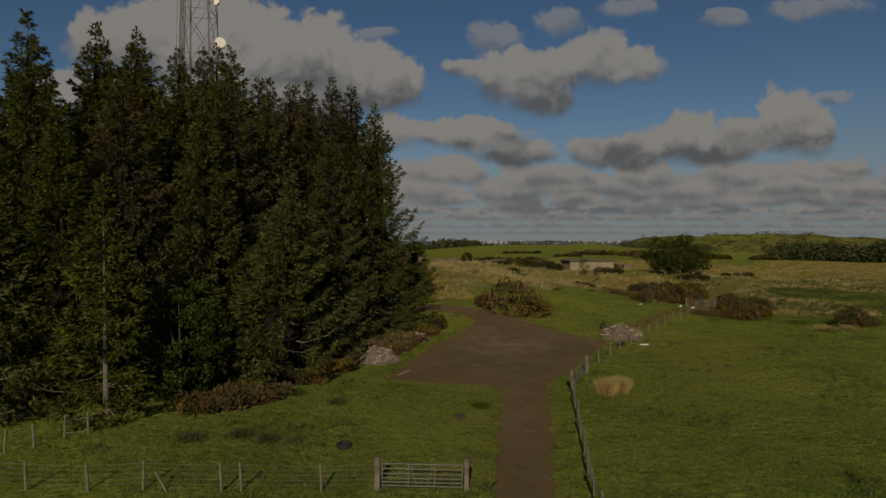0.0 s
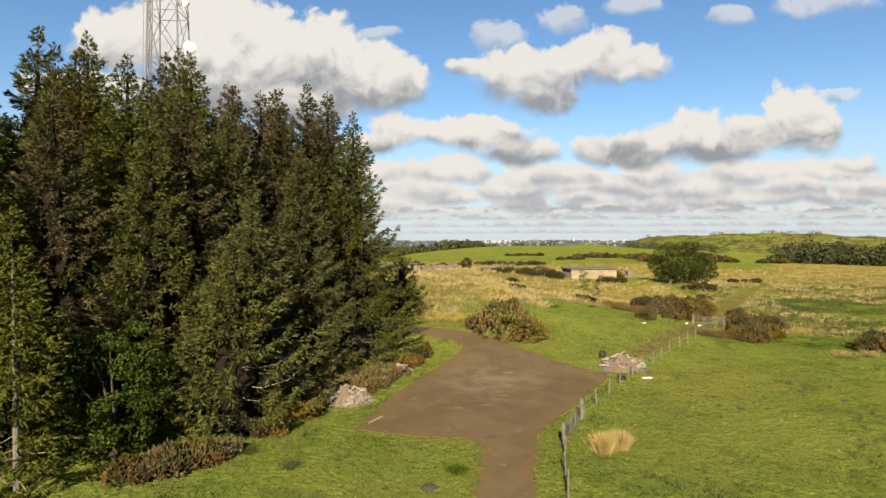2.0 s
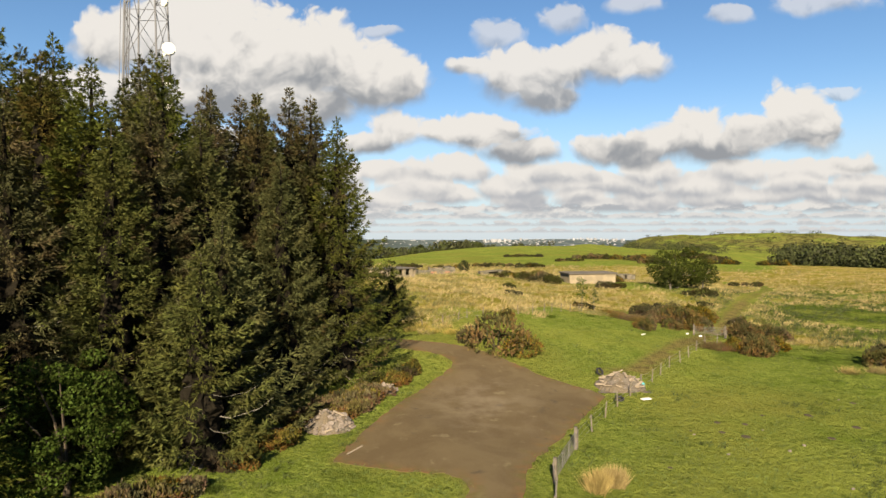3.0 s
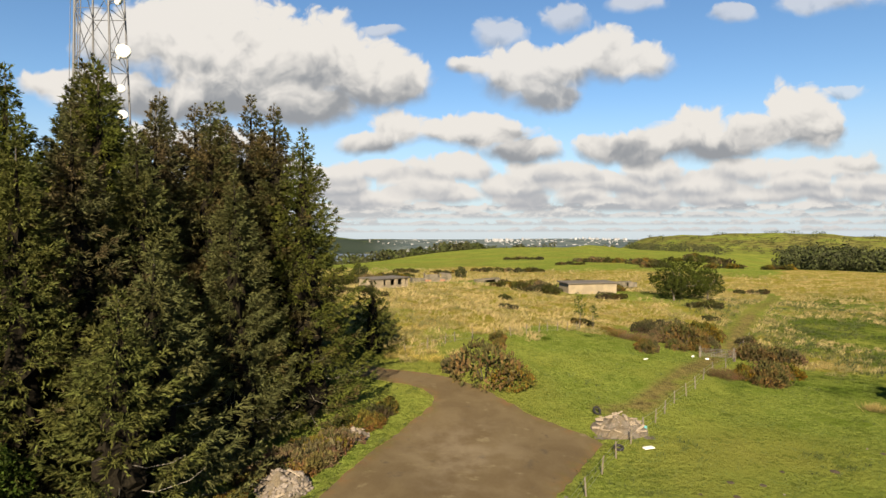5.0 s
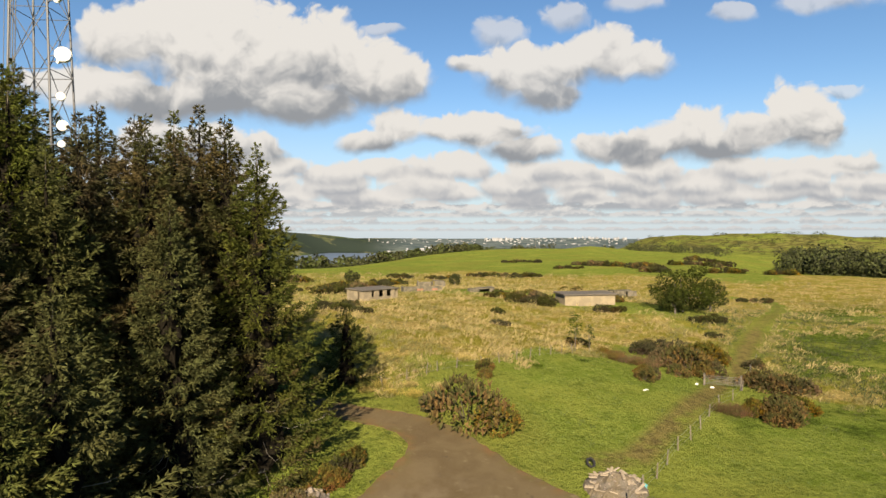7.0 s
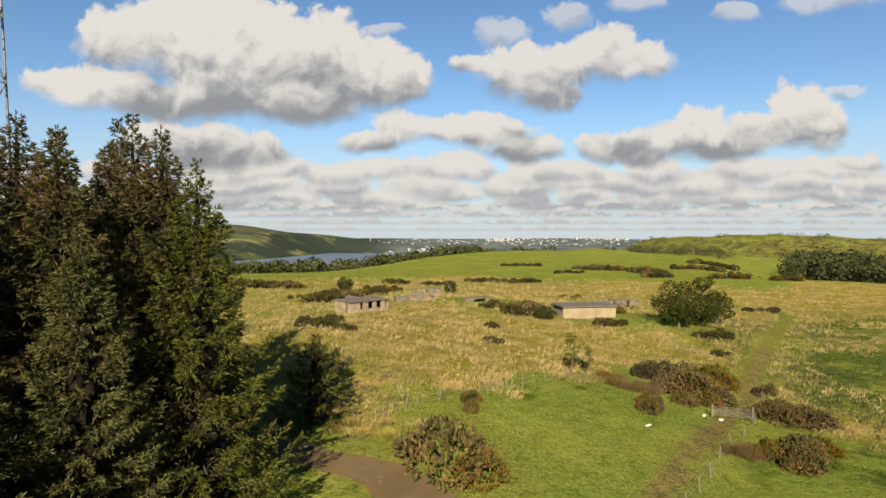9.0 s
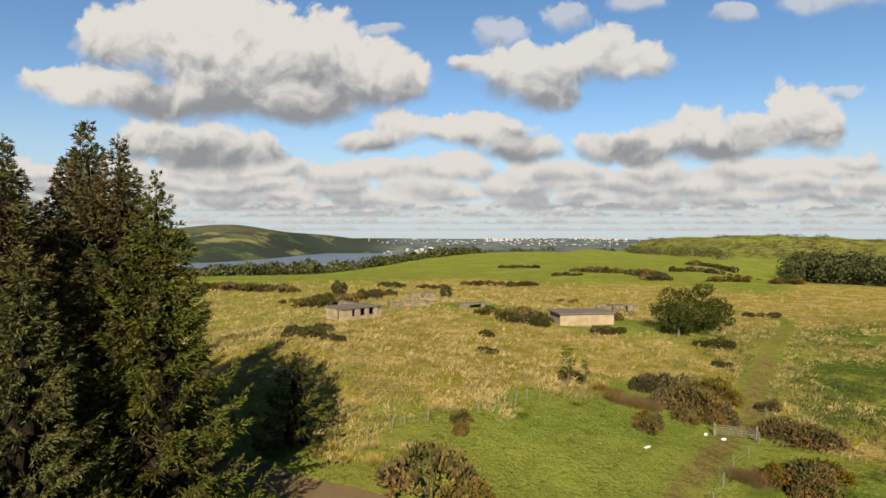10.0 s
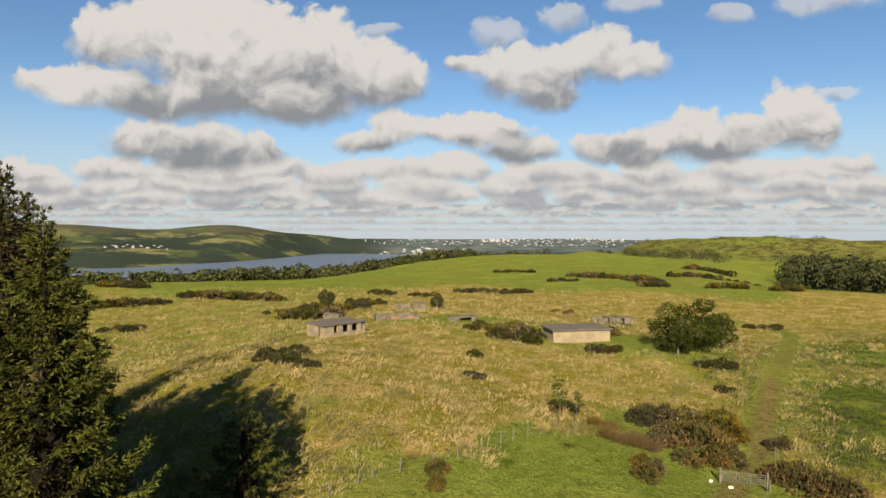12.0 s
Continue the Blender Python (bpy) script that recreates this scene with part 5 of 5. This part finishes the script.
# ---- tyres ----
def tyre(label, x, y, turn, tilt, r=0.36):
    ob = thing("tyre", label, "tyre", "old tyres", at=pose(x, y, height(x, y) + (0.12 if tilt < 30 else 0.30), tilt, 0, turn))
    bm = bmesh.new()
    ring, sides = 28, 10
    rows = []
    for i in range(ring):
        w = 2 * math.pi * i / ring
        row = []
        for k in range(sides):
            v = 2 * math.pi * k / sides
            q = 0.065 * (abs(math.cos(v)) ** 0.7) * (1 if math.cos(v) > 0 else -1)
            row.append(bm.verts.new(((r - 0.062 + q) * math.cos(w), (r - 0.062 + q) * math.sin(w), 0.11 * (abs(math.sin(v)) ** 0.7) * (1 if math.sin(v) > 0 else -1))))
        rows.append(row)
    for i in range(ring):
        for k in range(sides):
            bm.faces.new((rows[i][k], rows[(i + 1) % ring][k], rows[(i + 1) % ring][(k + 1) % sides], rows[i][(k + 1) % sides]))
    part("tread", bm, RUBBER, ob)
    for k in range(24):
        w = 2 * math.pi * k / 24
        if k % 4 == 0:
            c = part("lug", box((0.03, 0.06, 0.20), (r + 0.008, 0, 0), 0.004, Matrix.Identity(3)), RUBBER, ob)
            c.rotation_euler.z = w
    return ob


tyre("old black tyre lying flat in the grass", -4.8, 27.1, 0, 4)
tyre("old black tyre leaning beside the rubble heap", 16.6, 58.0, 30, 55)
tyre("old black tyre lying by the fence below the rubble", 16.5, 51.8, 10, 12)


# ---- heaps of rubble ----
def stone_mesh(seed, flat_=1.0):
    rr = random.Random(seed)
    bm = bmesh.new()
    bmesh.ops.create_icosphere(bm, subdivisions=1, radius=0.5)
    for v in bm.verts:
        v.co *= rr.uniform(0.7, 1.15)
        v.co.z *= flat_
    me = bpy.data.meshes.new("stone")
    bm.to_mesh(me)
    bm.free()
    me.materials.append(STONE)
    return me


STONES = [stone_mesh(k, 0.55 + 0.1 * (k % 4)) for k in range(6)]
SLABS = [box((1.0, rnd.uniform(0.3, 0.6), 0.12), (0, 0, 0), 0.02) for _ in range(2)]
SLAB_MESHES = []
for b in SLABS:
    me = bpy.data.meshes.new("slab")
    b.to_mesh(me)
    b.free()
    me.materials.append(TIMBER)
    SLAB_MESHES.append(me)


def heap(label, x, y, rx_, ry_, tall, count, seed, sizes=(0.12, 0.42), planks=10):
    """A mound of spoil covered with stones, broken slabs and planks."""
    rr = random.Random(seed)
    ob = thing("rubble_heap", label, "rubble", "rubble heaps", at=pose(x, y, height(x, y)))
    bm = bmesh.new()
    bmesh.ops.create_grid(bm, x_segments=24, y_segments=24, size=1.0)

    def top(u, v):
        d = math.hypot(u, v)
        return tall * max(0.0, 1 - d ** 1.7) * (0.82 + 0.35 * noise.noise((u * 2 + seed, v * 2, 0))) + 0.05 * noise.noise((u * 9, v * 9, seed))
    for v in bm.verts:
        u, w = v.co.x, v.co.y
        d = math.hypot(u, w)
        v.co = ((u * rx_), (w * ry_), top(u, w) * (1 + 0.35 * noise.noise((u * 4.5 + seed, w * 4.5, 3.0))) - (0.12 if d > 0.95 else 0.02))
    part("mound", bm, SPOIL, ob, "grey-brown earth and broken masonry")
    for k in range(count + planks):
        a, q = rr.uniform(0, 6.28), math.sqrt(rr.uniform(0, 1)) * 0.97
        u, w = q * math.cos(a), q * math.sin(a)
        s = rr.uniform(*sizes) * (0.7 + 0.6 * rr.random() ** 3)
        if k < count:
            p = new("stone", rr.choice(STONES))
            m = pose(u * rx_, w * ry_, top(u, w) + s * 0.05, rr.uniform(-30, 30), rr.uniform(-30, 30), rr.uniform(0, 360)) @ Matrix.Diagonal((s, s * rr.uniform(0.6, 1.0), s, 1))
        else:
            p = new("plank", rr.choice(SLAB_MESHES))
            s = rr.uniform(0.5, 1.0)
            m = pose(u * rx_, w * ry_, top(u, w) + 0.06, rr.uniform(-18, 18), rr.uniform(-22, 22), rr.uniform(0, 360)) @ Matrix.Diagonal((s, 0.3, 0.5, 1))
        p.parent = ob
        p.matrix_basis = m
    return ob


heap("pale heap of broken stone and concrete by brambles", -5.3, 45.6, 1.75, 1.5, 1.35, 190, 4, (0.12, 0.50), 3)
heap("grey heap of rubble and broken boards on the grass", 17.5, 55.2, 2.2, 1.9, 1.25, 150, 9, (0.08, 0.26), 34)
heap("low heap of dumped stone and branches in undergrowth", -2.3, 53.2, 1.1, 0.9, 0.55, 40, 12, (0.14, 0.5), 10)
heap("low heap of dumped stone beneath the spruces", -9.9, 39.2, 0.7, 0.6, 0.4, 24, 15, (0.12, 0.3), 3)


def litter(name, label, category, x, y, turn, size, mat, lift=0.0, tilt=0.0):
    ob = thing(name, label, category, at=pose(x, y, height(x, y) + lift, tilt, 0, turn))
    part("board", box(size, (0, 0, size[2] / 2), min(size) * 0.2), mat, ob)
    return ob


litter("plank", "pale plank lying at the edge of the tarmac", "plank", -2.9, 41.4, 62, (1.5, 0.09, 0.07), TIMBER, 0.05)
litter("white_board", "white board lying in the grass", "board", 18.6, 51.8, 20, (0.8, 0.4, 0.06), PAINT_WHITE, 0.03)
litter("plastic_bag", "crumpled turquoise plastic bag beside the rubble", "bag", 19.4, 55.2, 15, (0.5, 0.35, 0.3), BLUE_BAG)
litter("white_board", "white scrap of board in the grass", "board", 27.0, 76.5, 40, (0.7, 0.25, 0.06), PAINT_WHITE, 0.03)
litter("feed_sack", "white sack beside the gate", "sack", 36.3, 81.6, 10, (0.4, 0.26, 0.16), PAINT_WHITE)
litter("feed_sack", "white sack under the gorse", "sack", 35.0, 82.6, 50, (0.4, 0.26, 0.16), PAINT_WHITE)
for k, (x, y, s) in enumerate(((19.3, 44.7, 0.24), (19.9, 41.3, 0.26), (23.7, 41.4, 0.3), (25.0, 42.1, 0.24), (24.0, 44.9, 0.18), (24.0, 36.5, 0.2), (34.0, 52.0, 0.2))):
    st = thing("field_stone", "small pale stone in the pasture", "stone", "field stones", at=pose(x, y, height(x, y) + 0.03, 0, 0, 40 * k))
    p = new("stone", STONES[k % 6])
    p.parent = st
    p.scale = (s, s * 0.8, s)


def molehill(x, y, s, seed):
    ob = thing("molehill", "small dark mound of bare earth in grass", "mound", "molehills", at=pose(x, y, height(x, y) - 0.03))
    bm = bmesh.new()
    bmesh.ops.create_icosphere(bm, subdivisions=3, radius=s)
    for v in bm.verts:
        v.co.z *= 0.32
        v.co *= 1 + 0.25 * noise.noise(v.co * 4 / s + Vector((seed, 0, 0)))
    part("earth", bm, EARTH, ob)


molehill(0.95, 31.9, 0.45, 2)
for k, (x, y) in enumerate(((32.8, 50.0), (23.5, 46.2), (21.3, 44.9), (22.4, 44.0), (19.4, 45.4), (25.8, 48.2), (34.5, 51.1), (29.2, 48.3), (15.5, 39.1), (21.8, 46.7), (27.6, 43.4), (30.8, 45.6))):
    molehill(x, y, 0.18 + 0.04 * (k % 4), 5 + k)


def tussock(x, y, tall, wide, seed, mat=DRY_BLADE, label="tall tussock of bleached dry grass", count=420):
    """One clump of long grass that stands alone."""
    rng = np.random.default_rng(seed)
    ob = thing("grass_tussock", label, "grass", "grass tussocks", at=pose(x, y, height(x, y)))
    root = np.c_[rng.normal(size=(count, 2)) * wide * 0.22, np.full(count, -0.05)]
    d = unit(np.c_[root[:, :2] * 1.0 / wide + rng.normal(size=(count, 2)) * 0.20, np.ones(count)])
    v, t = slips(rng, root, d, rng.uniform(0.5, 1.0, count) * tall, 0.024)
    f = new("blade_clump", fast_mesh("blade_clump", v, t, mat))
    f.parent = ob
    tagged(f, kind="stuff")


tussock(10.6, 36.2, 1.35, 0.75, 81, PALE_BLADE, count=900)
tussock(11.7, 36.8, 1.3, 0.7, 82, PALE_BLADE, count=800)
for k, (x, y) in enumerate(((-1.5, 70.6), (-0.2, 71.8), (1.0, 70.0), (2.6, 72.0), (3.2, 69.6), (5.5, 71.5), (8.0, 79.5), (12.6, 82.5), (21.0, 90.0), (41.0, 60.5), (44.0, 61.0))):
    tussock(x, y, rnd.uniform(0.7, 1.1), rnd.uniform(1.2, 2.0), 90 + k, count=240)
for k, (x, y) in enumerate(((29.0, 90.4), (30.4, 89.6), (31.8, 89.0), (28.0, 91.2), (30.8, 91.0), (32.6, 90.6), (32.6, 71.8), (33.6, 70.8), (34.2, 72.0), (27.6, 95.0), (29.2, 94.0))):
    tussock(x, y, rnd.uniform(0.9, 1.3), rnd.uniform(1.8, 2.4), 150 + k, BRAMBLE, "brown mound of dead bracken on the grass", 420)
for k, (x, y) in enumerate(((2.3, 33.6), (-9.4, 36.2), (-6.4, 34.0), (-12.5, 27.5), (-8.8, 27.8), (-10.2, 28.4), (16.2, 80.2), (22.8, 86.0))):
    tussock(x, y, rnd.uniform(0.35, 0.6), rnd.uniform(0.9, 1.6), 120 + k, RUSH_BLADE, "dark green clump of rushes in the pasture", 220)


# ---- lattice mast ----
def mast(x, y, tall, base_w, top_w):
    ob = thing("lattice_mast", "grey steel lattice mast with white dishes behind spruces", "mast", at=pose(x, y, height(x, y), 0, 0, 4))

    def leg(k, z):
        w = base_w + (top_w - base_w) * z / tall
        return Vector((w / 2 * (-1, 1, 1, -1)[k], w / 2 * (-1, -1, 1, 1)[k], z))
    for k in range(4):
        part("leg", rod(leg(k, -0.2), leg(k, tall), 0.11, 0.085, 8), STEEL, ob)
    n = 9
    for i in range(n):
        z0, z1 = tall * i / n, tall * (i + 1) / n
        for k in range(4):
            j = (k + 1) % 4
            part("brace", rod(leg(k, z0), leg(j, z1), 0.036, sides=5), STEEL, ob)
            part("brace", rod(leg(j, z0), leg(k, z1), 0.036, sides=5), STEEL, ob)
            part("crossbar", rod(leg(k, z1), leg(j, z1), 0.035, sides=5), STEEL, ob)
    for k in range(5):
        off = Vector((0.16 + 0.10 * k, 0.12 * (k % 2), 0))
        part("cable", rod(leg(0, 0) + off, leg(0, tall) + off, 0.035, sides=5), DARK if k % 2 else STEEL, ob)
    part("ladder", rod(leg(0, 0) + Vector((-0.35, 0, 0)), leg(0, tall) + Vector((-0.35, 0, 0)), 0.03, sides=5), STEEL, ob)

    def dish(z, r, turn, side=1):
        p = leg(side, z) + Vector((0.75 + r, -0.35, 0))
        drum = bmesh.new()
        bmesh.ops.create_cone(drum, cap_ends=True, segments=24, radius1=r, radius2=r, depth=r * 0.75)
        bmesh.ops.bevel(drum, geom=[e for e in drum.edges if len(e.link_faces) == 2 and e.calc_face_angle(0) > 1.0], offset=r * 0.12, segments=2, affect="EDGES")
        d = part("dish", drum, PAINT_WHITE, ob, "white drum-shaped dish")
        d.matrix_basis = Matrix.Translation(p) @ pose(0, 0, 0, 90, 0, turn)
        rim = bmesh.new()
        bmesh.ops.create_cone(rim, cap_ends=True, segments=24, radius1=r * 0.86, radius2=r * 0.86, depth=0.04)
        q = part("cover", rim, CONCRETE, d, "grey cover")
        q.matrix_basis = pose(0, 0, r * 0.375 + 0.01)
        part("bracket", rod(leg(side, z), p, 0.05, sides=6), STEEL, ob)
    dish(30.4 + 1.3, 0.62, 205)
    dish(24.4, 0.28, 210)
    dish(25.9, 0.42, 200)
    dish(28.3, 0.34, 200)
    dish(36.4, 0.36, 160)
    dish(36.2, 0.26, 200)
    dish(31.2, 0.22, 150)
    return ob


mast(-28.3, 65.8, 46.0, 4.6, 2.6)


# ---- ruins ----
def ruin(label, x, y, turn, pieces, roof=None, brick=()):
    """Low broken concrete walls: (x, y, along x, along y, height)."""
    ob = thing("concrete_ruin", label, "ruin", "ruined concrete buildings", at=pose(x, y, height(x, y) - 0.3, 0, 0, turn))
    for px, py, w, d, h in pieces:
        bm = box((w, d, h + 0.3), (px, py, (h + 0.3) / 2), 0.04)
        for v in bm.verts:
            if v.co.z > h:
                v.co.z += 0.18 * noise.noise((v.co.x * 0.9 + x, v.co.y, 0))
        part("wall", bm, RUIN, ob)
    for px, py, w, d, h in brick:
        part("brick_patch", box((w, d, h), (px, py, h / 2 + 0.6), 0.02), BRICK, ob, "patch of red brick")
    if roof:
        px, py, w, d, z, tilt = roof
        r = part("roof_slab", box((w, d, 0.22), (0, 0, 0), 0.03), RUIN, ob, "broken dark roof slab")
        r.matrix_basis = pose(px, py, z, 0, tilt, 0)
    return ob


ruin("long low ruin of grey concrete with brick patches", -5.0, 159.0, 14, [(5.0, 0, 10.0, 0.35, 1.1), (0.2, 2.0, 0.35, 4.0, 1.2), (9.8, 2.0, 0.35, 4.0, 1.0), (5, 4.2, 10, 0.35, 0.9)], None, [(4.2, -0.19, 1.6, 0.03, 0.5), (8.0, -0.19, 1.4, 0.03, 0.5)])
ruin("broken grey concrete bunkers beyond the hut", -3.0, 186.0, 6, [(2.0, 0, 4.0, 0.4, 1.8), (6.6, 0, 3.0, 0.4, 1.9), (0.2, 2.5, 0.4, 5.0, 1.9), (8.2, 2.5, 0.4, 5.0, 1.6), (4.6, 2.2, 0.4, 4.0, 1.7)], (6.6, 2.2, 3.4, 4.6, 2.2, 5))
ruin("sunken concrete shelter with a broken slab roof", 11.6, 158.0, 8, [(1.2, 0, 2.4, 0.4, 0.9), (5.6, 0, 1.2, 0.4, 0.9), (3.0, 3.0, 6.0, 0.4, 0.8)], (3.2, 1.5, 6.4, 3.4, 1.15, -4))
ruin("row of roofless grey concrete bays on the grass", 47.8, 168.0, 12, [(1.3, 0, 2.4, 0.4, 1.2), (4.6, -0.3, 2.0, 0.4, 1.3), (8.2, 0, 2.6, 0.4, 1.1), (3.2, 1.8, 0.4, 3.6, 1.3), (6.2, 1.8, 0.4, 3.6, 1.2), (9.4, 1.8, 0.4, 3.6, 1.0), (5.0, 3.8, 9.6, 0.4, 1.1)], (7.6, 1.9, 2.2, 3.4, 1.4, 3))
ruin("broken concrete wall in gorse", -19.5, 170.5, -12, [(2, 0, 4.0, 0.4, 1.2), (0.2, 1.4, 0.4, 2.6, 1.4)], (2.2, 1.2, 4.0, 2.6, 1.5, 9))


# ---- far pole ----
pole = thing("wooden_pole", "bare wooden pole on the far pasture", "pole", at=pose(88, 548, height(88, 548)))
part("shaft", rod((0, 0, -0.5), (0, 0, 8.5), 0.14, 0.10, 7), POST_WOOD, pole)
